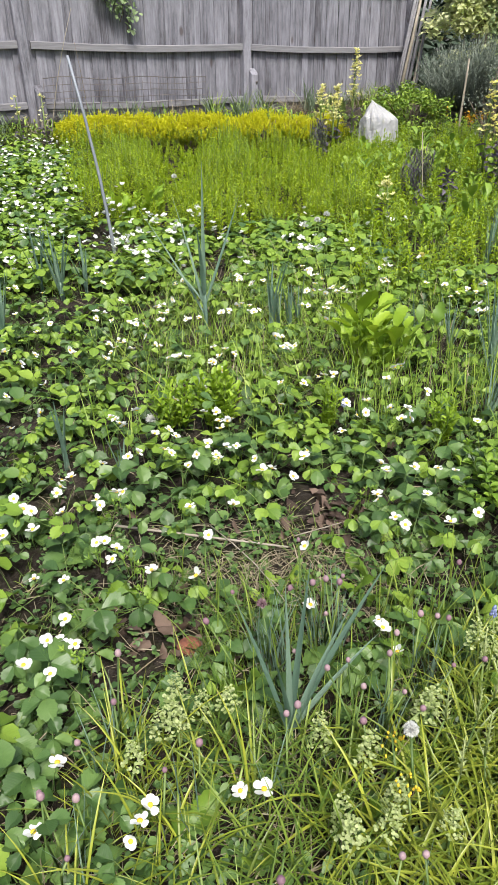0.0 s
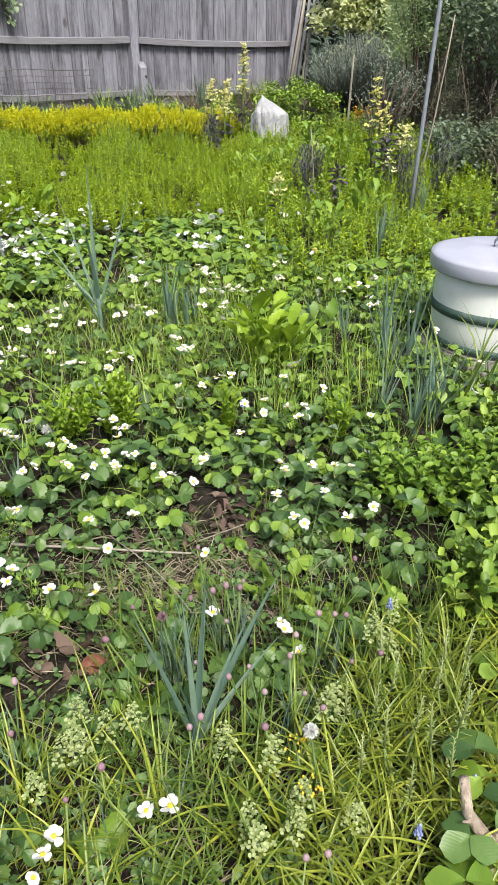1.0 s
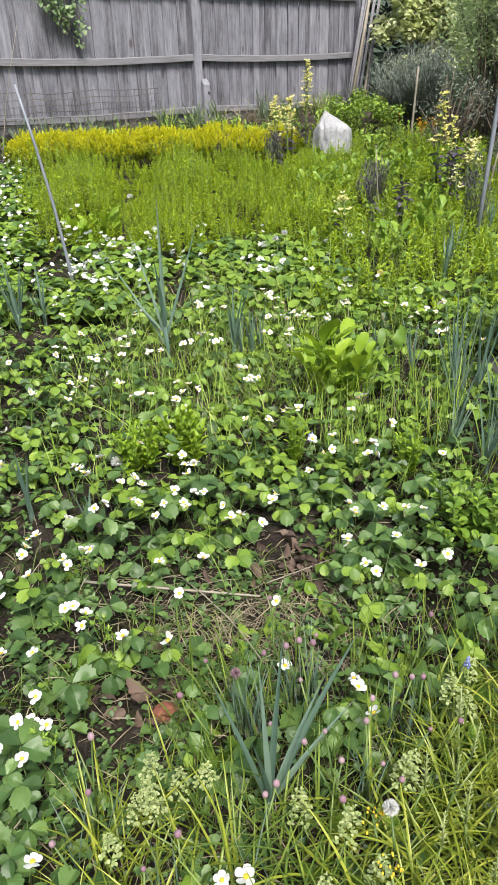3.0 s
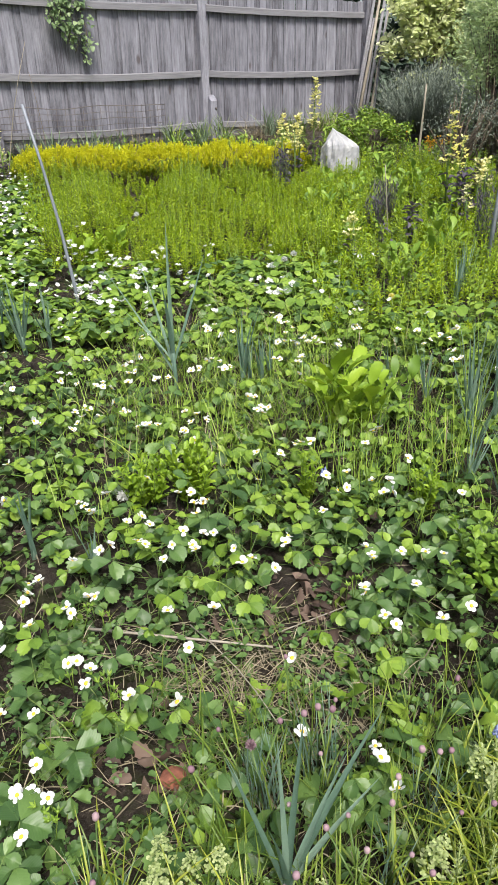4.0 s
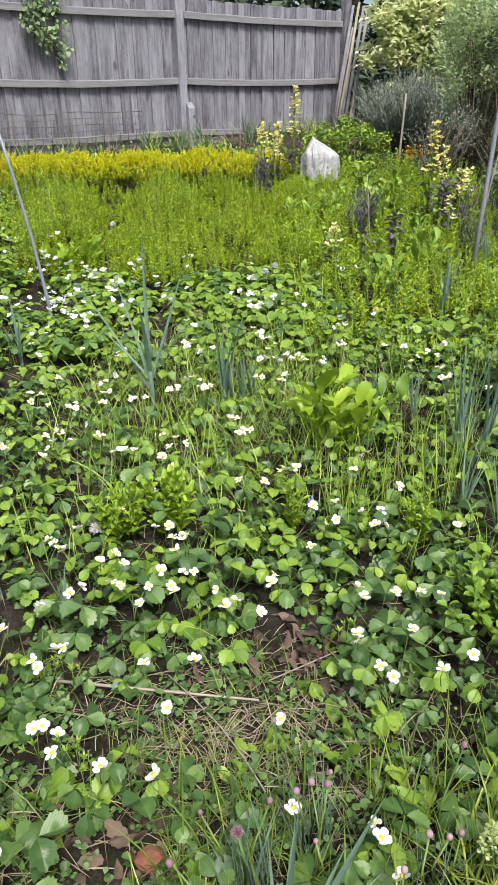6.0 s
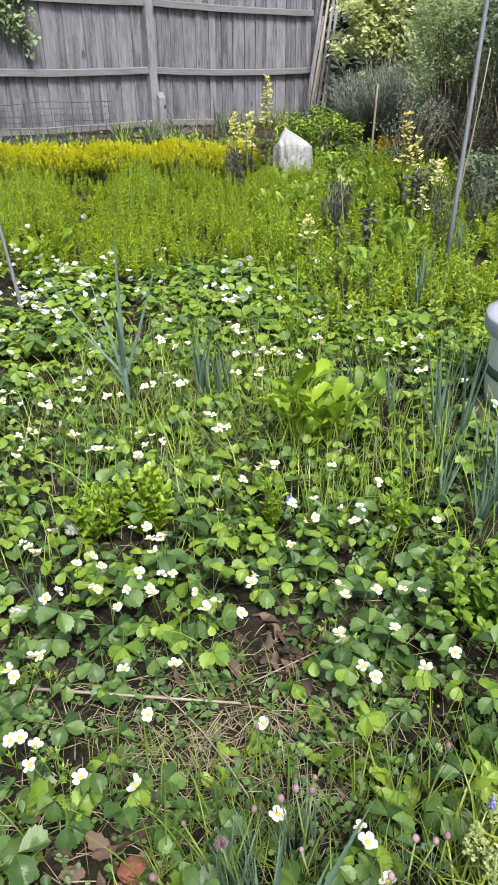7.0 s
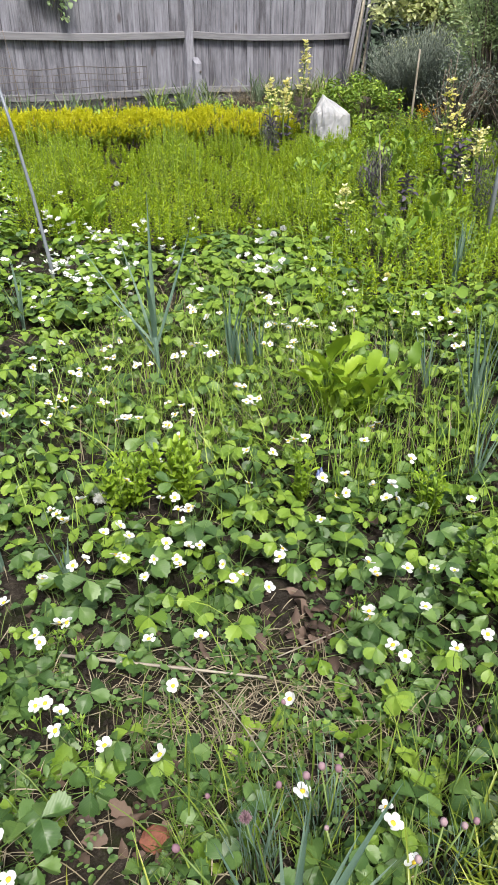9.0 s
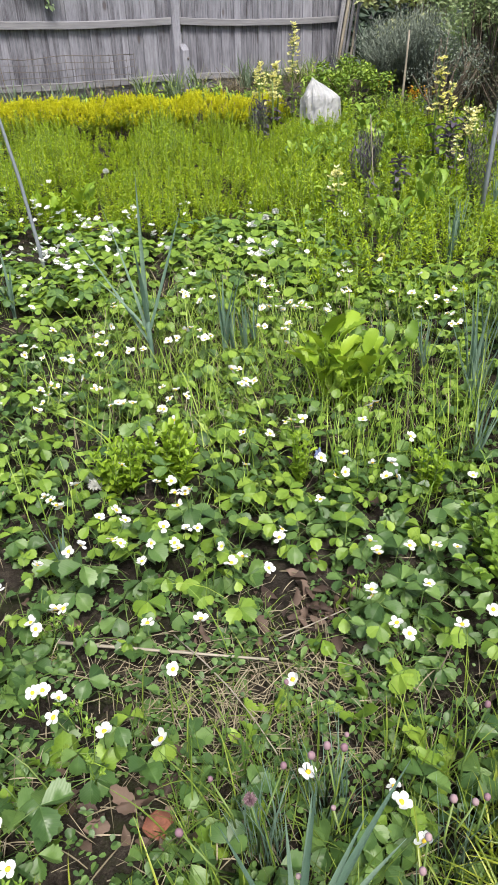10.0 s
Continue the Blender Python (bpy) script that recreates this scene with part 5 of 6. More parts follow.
def clump(name, label, x, y, stems, h, r, size, mat, cat="herb", narrow=0.45, pairs=7, rise=(15, 45)):
    """A leafy clump: many upright stems with paired leaves."""
    root = thing(name, label, cat, "", pose(x, y, gz(x, y) - 0.01))
    st, lv = Geo(), Geo()
    tpl = [leaf(size, size * narrow, 9, 0.5, 0.3, 0.35, 0.07, 0.04, True), leaf(size * 0.75, size * narrow * 0.8, 9, 0.5, 0.4, 0.2, 0.07, 0.04, True)]
    for i in range(stems):
        a, q = uni(0, 6.28), uni(0, 1) ** 0.5
        bx, by = 0.5 * r * q * math.cos(a), 0.5 * r * q * math.sin(a)
        tx, ty = r * q * math.cos(a), r * q * math.sin(a)
        hh = h * uni(0.75, 1.1) * (1 - 0.25 * q)
        st.add(tube([(bx, by, 0), ((bx + tx) / 2, (by + ty) / 2, hh * 0.55), (tx, ty, hh)], [0.0025, 0.002, 0.001], 3))
        for k in range(pairs):
            t = 0.2 + 0.8 * k / (pairs - 1)
            px, py = bx + (tx - bx) * t, by + (ty - by) * t
            y0 = 90 * k + uni(-20, 20)
            for side in (0, 180):
                lv.add(tpl[k % 2], xf(px, py, hh * t, y0 + side, uni(*rise) + 20 * (t > 0.9), uni(-30, 30), uni(0.75, 1.2) * (1.1 - 0.35 * t)))
    tagged(part("framework", st, M_STALK, root), kind="stuff")
    part("foliage", lv, mat, root)
    return root


clump("bright_herb", "small bright yellow-green leafy herb clump", -0.29, 2.99, 15, 0.21, 0.08, 0.05, M_LIME, narrow=0.42, pairs=8, rise=(30, 68))
clump("bright_herb", "small bright yellow-green leafy herb clump", -0.13, 3.0, 18, 0.25, 0.08, 0.052, M_LIME, narrow=0.42, pairs=9, rise=(30, 68))
clump("bright_herb", "small bright yellow-green leafy herb clump", 0.28, 2.98, 8, 0.22, 0.04, 0.045, M_LIME, narrow=0.32, pairs=8, rise=(40, 75))
clump("bright_herb", "small bright yellow-green leafy herb clump", 0.68, 2.88, 10, 0.22, 0.05, 0.045, M_LIME, narrow=0.35, pairs=8, rise=(35, 70))
clump("mint_plant", "spreading bright green mint with rounded paired leaves", 0.8, 2.45, 26, 0.2, 0.2, 0.05, M_MINT, narrow=0.56, pairs=6, rise=(8, 58))
clump("mint_plant", "spreading bright green mint with rounded paired leaves", 0.98, 2.35, 24, 0.2, 0.18, 0.05, M_MINT, narrow=0.56, pairs=6, rise=(8, 58))
clump("mint_plant", "spreading bright green mint with rounded paired leaves", 1.12, 2.55, 24, 0.2, 0.18, 0.05, M_MINT, narrow=0.56, pairs=6, rise=(8, 58))
for lx, ly in ((0.86, 2.0), (0.98, 2.12), (0.78, 1.9), (1.08, 2.25), (0.92, 1.88), (1.2, 2.4), (1.25, 2.7)):
    clump("lemon_balm", "soft green leafy herb with crinkled leaves", lx, ly, 18, 0.25, 0.13, 0.052, M_WEED, narrow=0.56, pairs=7, rise=(15, 62))


def brassica(x, y, h, n_fl, mat, leafy=14, label="tall purple-leaved kale gone to pale yellow flower"):
    root = thing("flowering_kale", label, "kale", "kale plants in flower", pose(x, y, gz(x, y) - 0.02, 0, 0, uni(0, 360)))
    st, lv, fl = Geo(), Geo(), Geo()
    st.add(tube([(0, 0, 0), (0.02, 0.01, h * 0.5), (0, 0, h)], [0.012, 0.009, 0.003], 6))
    tpl = leaf(0.085, 0.042, 9, 0.5, 0.25, 0.4, 0.16, 0.12)
    for k in range(leafy):
        lv.add(tpl, xf(0, 0, h * (0.08 + (0.4 if n_fl else 0.8) * k / leafy), k * 137 + uni(-20, 20), uni(0, 60), uni(-20, 20), uni(0.6, 1.2)))
    pet = leaf(0.027, 0.021, 3, 0.6, 0.1, -0.1)
    for k in range(n_fl):
        z = h * uni(0.55, 1.0)
        a = uni(0, 360)
        r = uni(0.015, 0.11) * (1.35 - z / h)
        px, py = r * math.cos(radians(a)), r * math.sin(radians(a))
        st.add(tube([(0, 0, z - 0.03), (px, py, z)], [0.0012, 0.001], 3))
        for q in range(4):
            fl.add(pet, xf(px, py, z, a + 90 * q, uni(10, 50), 0, uni(0.8, 1.3)))
    part("stem", st, M_STALK, root)
    part("foliage", lv, M_PURPLE, root, "dusky purple-grey crinkled leaves")
    if n_fl:
        part("blossom", fl, mat, root, "loose yellow flower spike")


clump("bronze_fennel", "dusky purple feathery fennel with fine leaves", 1.32, 6.69, 30, 0.42, 0.11, 0.07, M_PURPLE, "herb", 0.1, 9, (25, 75))
clump("bronze_fennel", "dusky purple feathery fennel with fine leaves", 1.93, 5.95, 30, 0.6, 0.11, 0.07, M_PURPLE, "herb", 0.1, 9, (25, 75))
clump("bronze_fennel", "dusky purple feathery fennel with fine leaves", 0.68, 8.34, 30, 0.5, 0.11, 0.07, M_PURPLE, "herb", 0.1, 9, (25, 75))
clump("bronze_fennel", "dusky purple feathery fennel with fine leaves", 1.46, 7.11, 30, 0.4, 0.11, 0.07, M_PURPLE, "herb", 0.1, 9, (25, 75))
clump("bronze_fennel", "dusky purple feathery fennel with fine leaves", 2.49, 6.65, 30, 0.5, 0.11, 0.07, M_PURPLE, "herb", 0.1, 9, (25, 75))
brassica(0.74, 8.88, 0.72, 60, M_PALEY)
brassica(0.91, 8.9, 0.70, 70, M_PALEY)
brassica(0.86, 8.8, 0.62, 40, M_PALEY)
brassica(1.08, 8.9, 1.03, 90, M_PALEY)
brassica(0.98, 6.0, 0.38, 26, M_PALEY)
brassica(2.03, 7.2, 0.88, 55, M_YELLOW)
brassica(2.1, 7.0, 0.55, 0, M_PALEY, 44, "dark purple-grey leafy kale plant")
brassica(2.28, 7.2, 0.58, 0, M_PALEY, 44, "dark purple-grey leafy kale plant")
brassica(1.5, 6.35, 0.4, 0, M_PALEY, 34, "dark purple-grey leafy kale plant")
brassica(0.72, 8.6, 0.45, 0, M_PALEY, 34, "dark purple-grey leafy kale plant")
brassica(2.15, 7.25, 0.7, 30, M_YELLOW)
brassica(2.22, 7.0, 0.55, 40, M_PALEY)
brassica(2.3, 7.1, 0.54, 36, M_PALEY)
brassica(2.0, 6.6, 0.42, 14, M_PALEY)
brassica(1.35, 6.9, 0.3, 0, M_PALEY, label="low purple-grey kale plant")
brassica(1.25, 6.2, 0.3, 0, M_PALEY, label="low purple-grey kale plant")
brassica(-2.5, 8.9, 0.62, 16, M_PALEY)
brassica(-2.25, 9.0, 0.62, 14, M_PALEY)


def wallflower(x, y, n=26):
    root = clump("wallflower_plant", "low bushy wallflower with orange blossom", x, y, 14, 0.26, 0.2, 0.05, M_WEED, "flower", 0.25)
    fl = Geo()
    pet = leaf(0.02, 0.018, 3, 0.6, 0.1, -0.1)
    for k in range(n):
        a, r = uni(0, 6.28), uni(0, 0.2)
        for q in range(5):
            fl.add(pet, xf(r * math.cos(a), r * math.sin(a), uni(0.2, 0.32), 72 * q, uni(5, 40), 0, uni(0.8, 1.3)))
    part("blossom", fl, M_ORANGE, root, "small orange flowers")


wallflower(2.34, 10.3, 3)
wallflower(2.72, 9.8, 30)
wallflower(2.5, 9.5, 18)


# ---- near the camera: grasses, chives, seed heads ----
def blade_set(n, w, lean, bend, mat):
    out = []
    for _ in range(n):
        l0 = uni(*lean)
        out.append(Geo().add(blade(1.0, w, l0, l0 + uni(*bend), 7, 0.2, 0.4, uni(-0.8, 0.8))).mesh("blade", mat))
    return out


FLOPPED = blade_set(20, 0.02, (5, 50), (40, 115), M_YGRASS)
ARCHING = blade_set(16, 0.019, (3, 40), (25, 100), M_YGRASS)
ARCHING_G = blade_set(16, 0.019, (3, 40), (15, 90), M_GRASS)
THIN = blade_set(12, 0.016, (2, 26), (5, 50), M_GRASS)
CHIVE = blade_set(8, 0.014, (1, 14), (2, 26), M_LEEK)


def tuft(name, label, x, y, n, h, pool, r=0.05, cat="grass"):
    root = thing(name, label, cat, "", pose(x, y, gz(x, y) - 0.012))
    for k in range(n):
        a, q, s = uni(0, 6.28), r * uni(0, 1) ** 0.5, h * uni(0.55, 1.15)
        part("blade", pool[int(rng.integers(len(pool)))], None, root, "", pose(q * math.cos(a), q * math.sin(a), 0, 0, 0, uni(0, 360)) @ Matrix.Diagonal((s, s, s, 1)))
    return root


for tx, ty in scatter(0.2, 1.05, 1.1, 1.8, 0.1):
    if seen_side(tx, ty, 0.45) and (ty < 1.55 or tx > 0.42):
        tuft("grape_hyacinth_clump", "flopped yellow-green strap leaves of spent grape hyacinth", tx, ty, 29, 0.25, FLOPPED, 0.07, "bulb clump")
for tx, ty in scatter(-0.27, 0.15, 1.1, 1.66, 0.12):
    tuft("grape_hyacinth_clump", "arching green strap leaves of spent grape hyacinth", tx, ty, 22, 0.22, ARCHING if tx < -0.05 else ARCHING_G, 0.06, "bulb clump")
for tx, ty in scatter(-0.15, 0.95, 1.62, 2.1, 0.115):
    tuft("grass_tuft", "thin green grass in the bed's edge", tx, ty, 18, 0.19, THIN, 0.06)

for tx, ty in ((1.2, 3.06), (1.34, 3.14), (1.42, 3.22)):
    tuft("grass_tuft", "long arching green grass beside the tub", tx, ty, 7, 0.5, ARCHING_G, 0.05)

STALK = Geo().add(tube([(0, 0, 0), (0.015, 0.01, 0.5), (0, 0, 1.0)], [0.0022, 0.002, 0.0016], 5)).mesh("flower_stalk", M_STALK)
BUDS = [Geo().add(ball(0.007 * k, 0.007 * k, 0.0085 * k, 8, 6)).mesh("bud", M_PINK) for k in (0.68, 0.85, 1.0)]


def pompom(mat, r, n=60):
    g = Geo()
    t = sliver(r, r * 0.13)
    for _ in range(n):
        g.add(t, xf(0, 0, 0, uni(0, 360), math.degrees(math.asin(uni(-0.5, 1))), uni(-90, 90), uni(0.8, 1.1)))
    return g.mesh("flower_head", mat)


POM_PINK, POM_WHITE = pompom(M_PINK, 0.012, 260), pompom(M_PETAL, 0.014, 700)


def chives(x, y, heads, up, leaves=12):
    root = thing("chive_plant", "chive clump with thin green leaves and pink flower buds", "chives", "chives along the bed edge", Matrix.Translation((x, y, -0.01)))
    for k in range(leaves):
        s = uni(0.14, 0.24)
        part("leaf", CHIVE[int(rng.integers(8))], None, root, "", pose(uni(-0.04, 0.04), uni(-0.04, 0.04), 0, 0, 0, uni(0, 360)) @ Matrix.Diagonal((s, s, s, 1)))
    for hx, hy in heads:
        h = up * uni(0.92, 1.06)
        bx, by = (hx - x) * 0.35 + uni(-0.015, 0.015), (hy - y) * 0.35 + uni(-0.015, 0.015)
        d = Vector((hx - x - bx, hy - y - by, h))
        q = d.to_track_quat("Z", "Y").to_matrix().to_4x4()
        st = part("flower_stalk", STALK, None, root, "", Matrix.Translation((bx, by, 0)) @ q @ Matrix.Rotation(uni(0, 6), 4, "Z") @ Matrix.Diagonal((1, 1, d.length, 1)))
        k = uni(0, 1)
        part("bud", POM_PINK if k < 0.05 else BUDS[int(rng.integers(3))], None, st, "", Matrix.Translation((0, 0, 1.0 + 0.008 / d.length)) @ Matrix.Diagonal((1, 1, 1 / d.length, 1)))
    return root


chives(0.05, 1.8, ((0.02, 1.76), (0.08, 1.82), (-0.04, 1.81), (-0.09, 1.73), (0.08, 1.65)), 0.23, 34)
chives(0.17, 1.86, ((0.19, 1.85), (0.16, 1.85), (0.11, 1.99), (0.15, 1.74), (0.2, 1.88), (0.13, 1.83)), 0.23, 34)
chives(0.38, 1.76, ((0.34, 1.73), (0.37, 1.72), (0.40, 1.74), (0.46, 1.90), (0.44, 1.63), (0.38, 1.62)), 0.23, 26)
chives(0.25, 1.6, ((0.28, 1.67), (0.26, 1.63), (0.18, 1.61), (0.14, 1.59), (0.20, 1.55), (0.27, 1.54), (0.30, 1.52), (0.19, 1.48)), 0.23, 16)
chives(0.06, 1.5, ((0.06, 1.51), (0.08, 1.53), (0.04, 1.23)), 0.22, 8)
chives(0.24, 1.3, ((0.22, 1.27), (0.25, 1.26)), 0.2, 6)
chives(-0.12, 1.45, ((-0.14, 1.39), (-0.09, 1.45)), 0.22, 6)
chives(-0.27, 1.55, ((-0.25, 1.54), (-0.26, 1.65), (-0.29, 1.44)), 0.22, 8)
chives(-0.31, 1.34, ((-0.34, 1.37), (-0.28, 1.36), (-0.33, 1.35), (-0.27, 1.26)), 0.2, 8)
white_chive = thing("chive_flower", "open white fluffy chive flower on a green stalk", "chives", "", Matrix.Translation((0.26, 1.44, -0.01)))
wst = part("flower_stalk", STALK, None, white_chive, "", Matrix.Diagonal((1.3, 1.3, 0.26, 1)))
part("flower_head", POM_WHITE, None, wst, "white fluffy flower head", Matrix.Translation((0, 0, 1.0)) @ Matrix.Diagonal((0.77, 0.77, 1 / 0.26, 1)))


for rx, ry, rn, rl, rw in ((0.0, 1.78, 7, 0.09, 0.06), (0.44, 1.95, 9, 0.12, 0.032), (0.36, 1.86, 7, 0.1, 0.03), (0.52, 1.76, 8, 0.1, 0.036), (0.24, 1.5, 6, 0.1, 0.06), (0.42, 1.55, 6, 0.09, 0.055), (-0.05, 1.42, 6, 0.08, 0.06), (0.6, 1.9, 8, 0.13, 0.045), (-0.35, 1.95, 8, 0.1, 0.05), (0.36, 2.35, 8, 0.09, 0.035), (0.3, 2.1, 8, 0.1, 0.03), (0.1, 2.08, 7, 0.08, 0.03)):
    rosette("broad_leaf_weed", "small weed with soft broad green leaves", rx, ry, rn, rl, rw, M_WEED if rl > 0.12 else M_YOUNG, (15, 50), (20, 60))


def spike_mesh(kind):
    g = Geo()
    if kind:
        for k in range(30):
            t = k / 29
            a = k * 2.4
            r = 0.017 * (1.15 - t) * uni(0.3, 1.2) + 0.004
            for q in range(3):
                g.add(leaflet(0.0062, 0.007, 0.4, 0.2, 0, 8, False), xf(r * math.cos(a), r * math.sin(a), 0.065 * t + uni(-0.003, 0.003), math.degrees(a) + 120 * q, uni(0, 40), uni(-30, 30), uni(0.8, 1.2) * (1.1 - 0.4 * t)))
    else:
        b = leaf(0.012, 0.0035, 3, 0.4, 0.2, -0.3)
        for k in range(38):
            g.add(b, xf(0, 0, 0.09 * k / 37, k * 137.5, uni(15, 45), 0, 1.15 - 0.5 * k / 37))
        g.add(tube([(0, 0, 0), (0, 0, 0.09)], [0.0022, 0.001], 4))
    return g.mesh("seed_head", M_SEED)


SPIKES = [[spike_mesh(k) for _ in range(3)] for k in (0, 1)]


def seed_stalk(x, y, h, kind):
    root = thing("seed_stalk", "pale green spent flower spike on an upright stalk" if not kind else "pale green cluster of papery seed capsules on a stalk", "seed head", "spent flower spikes", tilted(x, y, -0.01, uni(-8, 8), uni(0, 360)))
    part("stalk", STALK, None, root, "", Matrix.Diagonal((1, 1, h, 1)))
    s = uni(0.85, 1.15)
    tagged(part("seed_head", SPIKES[kind][int(rng.integers(3))], None, root, "", Matrix.Translation((0, 0, h - 0.005)) @ Matrix.Diagonal((s, s, s, 1))), kind="stuff")


for px, py in ((0.47, 1.67), (0.56, 1.68), (0.59, 1.64), (0.61, 1.61), (0.41, 1.53), (0.36, 1.54), (0.48, 1.52), (0.53, 1.49), (0.36, 1.43), (0.43, 1.38), (0.41, 1.47), (0.50, 1.37), (0.59, 1.51), (0.65, 1.67), (0.55, 1.58), (0.5, 1.45), (0.45, 1.6)):
    seed_stalk(px, py, uni(0.13, 0.18), 0)
for px, py in ((0.33, 1.58), (0.15, 1.38), (0.17, 1.33), (0.21, 1.35), (0.24, 1.40), (0.31, 1.36), (-0.16, 1.63), (-0.12, 1.55), (-0.18, 1.55), (-0.20, 1.49), (-0.06, 1.63), (0.13, 1.51), (0.35, 1.61), (0.51, 1.74), (0.48, 1.77), (-0.15, 1.58), (-0.1, 1.6), (0.2, 1.47), (0.54, 1.85)):
    seed_stalk(px, py, uni(0.09, 0.14), 1)


def muscari(x, y, h):
    root = thing("grape_hyacinth_flower", "small blue grape hyacinth spike", "flower", "", Matrix.Translation((x, y, -0.01)))
    part("stalk", STALK, None, root, "", Matrix.Diagonal((1, 1, h, 1)))
    g = Geo()
    for k in range(22):
        g.add(ball(0.003, 0.003, 0.004, 5, 4), xf(0.006 * (1.1 - k / 22) * math.cos(k * 2.4), 0.006 * (1.1 - k / 22) * math.sin(k * 2.4), 0.0013 * k))
    part("flower_head", g, M_BLUE, root, "blue bell-shaped florets", Matrix.Translation((0, 0, h - 0.01)))


for mx, my, mh in ((0.53, 1.83, 0.16), (0.42, 1.32, 0.14), (0.55, 1.4, 0.13), (0.33, 2.95, 0.14), (0.345, 2.98, 0.13)):
    muscari(mx, my, mh)


def groundsel(x, y, h):
    root = thing("groundsel_plant", "small weed with tight yellow button flowers", "weed", "", Matrix.Translation((x, y, -0.01)))
    part("stalk", STALK, None, root, "", Matrix.Diagonal((1.2, 1.2, h, 1)))
    g = Geo()
    for k in range(14):
        g.add(ball(0.0024, 0.0024, 0.0036, 6, 4), xf(uni(-0.022, 0.022), uni(-0.022, 0.022), h + uni(-0.02, 0.01), 0, uni(-20, 20)))
    part("blossom", g, M_YOLK, root, "tight yellow button flowers")


groundsel(0.25, 1.385, 0.2)
groundsel(0.24, 1.47, 0.2)


def dandelion(x, y, h, clock=True):
    root = thing("dandelion_clock" if clock else "dandelion_flower", "round white dandelion seed head on a bare stalk" if clock else "yellow dandelion flower on a stalk", "dandelion", "", Matrix.Translation((x, y, gz(x, y) - 0.01)))
    st = part("stalk", STALK, None, root, "", Matrix.Diagonal((1.3, 1.3, h, 1)))
    part("head", pompom(M_PETAL if clock else M_YELLOW, 0.024 if clock else 0.02, 300), None, root, "", Matrix.Translation((0, 0, h)))


dandelion(0.5, 5.48, 0.24)
dandelion(0.44, 5.5, 0.2)
dandelion(-0.62, 6.6, 0.26)
dandelion(-0.37, 2.97, 0.07)
dandelion(1.0, 4.81, 0.17, False)


# ---- litter and the low cover on the soil ----
def dead_leaf_mesh():
    v, f, uv = leaf(uni(0.025, 0.048), uni(0.016, 0.03), 9, 0.5, uni(-0.9, 1.0), uni(-0.9, 0.9), 0.14, uni(-0.2, 0.2))
    return Geo().add((v, f, uv)).mesh("dead_leaf", M_DEAD)


DEAD = [dead_leaf_mesh() for _ in range(8)]
for k in range(170):
    if k < 60:
        x, y = 0.24 + rng.normal() * 0.07, 2.42 + rng.normal() * 0.075
    elif k < 90:
        x, y = -0.17 + rng.normal() * 0.08, 1.9 + rng.normal() * 0.05
    else:
        x, y = uni(-0.7, 0.7), uni(1.5, 3.0)
    ob = new("dead_leaf", DEAD[k % 8])
    ob.matrix_basis = pose(x, y, gz(x, y) + uni(0.002, 0.022), uni(-45, 45), uni(-45, 45), uni(0, 360)) @ Matrix.Diagonal((*([uni(0.7, 1.35) if k < 60 else uni(0.6, 1.2)] * 3), 1))
    tagged(ob, "curled dry brown leaf on the soil", "dead leaf", "dead leaves on the soil")

straight("straw_stalk", "long pale dry stalk lying across the bed", "dry stalk", (-0.40, 2.345, 0.02), (0.10, 2.235, 0.025), 0.0045, 0.003, M_CANE, 0.0, 6)
straight("straw_stalk", "pale dry stalk lying on the soil", "dry stalk", (-0.12, 2.33, 0.03), (0.09, 1.98, 0.035), 0.0018, 0.0012, M_CANE, 0.02, 6)
straight("straw_stalk", "pale dry stalk lying on the soil", "dry stalk", (0.12, 2.3, 0.015), (0.35, 2.4, 0.02), 0.002, 0.0015, M_CANE, 0.0, 6)
straight("straw_stalk", "thin reddish dry stalk lying on the soil", "dry stalk", (0.42, 2.08, 0.02), (0.52, 2.2, 0.06), 0.002, 0.0015, M_STEM, 0.0, 6)


def brick_bit():
    v, f, uv = ball(0.032, 0.026, 0.022, 9, 7)
    v = np.array([p * (1 + 0.28 * noise.noise(Vector(p * 40))) for p in v])
    ob = new("brick_fragment", Geo().add((v, f, uv)).mesh("brick_fragment", M_BRICK, False))
    ob.matrix_basis = pose(-0.145, 1.875, 0.004, 10, 5, 30)
    tagged(ob, "small broken piece of red brick on the soil", "brick")


brick_bit()
for dx, dy, dz, turn in ((-0.04, 0.012, 0.03, 40), (-0.02, 0.035, 0.035, 110), (0.035, -0.02, 0.012, 200)):
    shard = new("dead_leaf", DEAD[int(turn) % 8])
    shard.matrix_basis = pose(-0.145 + dx, 1.875 + dy, dz, 35, -20, turn) @ Matrix.Diagonal((1.3, 1.5, 1.3, 1))
    tagged(shard, "curled dry brown leaf lying against a broken brick", "dead leaf", "dead leaves on the soil")


def branch():
    root = thing("broken_branch", "pale bleached broken branch stuck up from the grass", "branch", "", Matrix.Translation((0.535, 1.28, -0.02)))
    part("stem", Geo().add(tube([(0.01, 0, 0), (0.0, 0.01, 0.07), (0.005, 0.02, 0.12), (-0.03, 0.05, 0.17), (-0.035, 0.075, 0.225)], [0.016, 0.0145, 0.0145, 0.0095, 0.0085], 9)), M_STICK, root)
    part("side_shoot", Geo().add(tube([(0.005, 0.02, 0.115), (0.03, 0.03, 0.15), (0.05, 0.035, 0.19), (0.045, 0.045, 0.215)], [0.011, 0.009, 0.007, 0.003], 7)), M_STICK, root)
    part("stub", Geo().add(tube([(-0.02, 0.04, 0.16), (-0.045, 0.035, 0.17)], [0.005, 0.002], 5)), M_STICK, root)


branch()


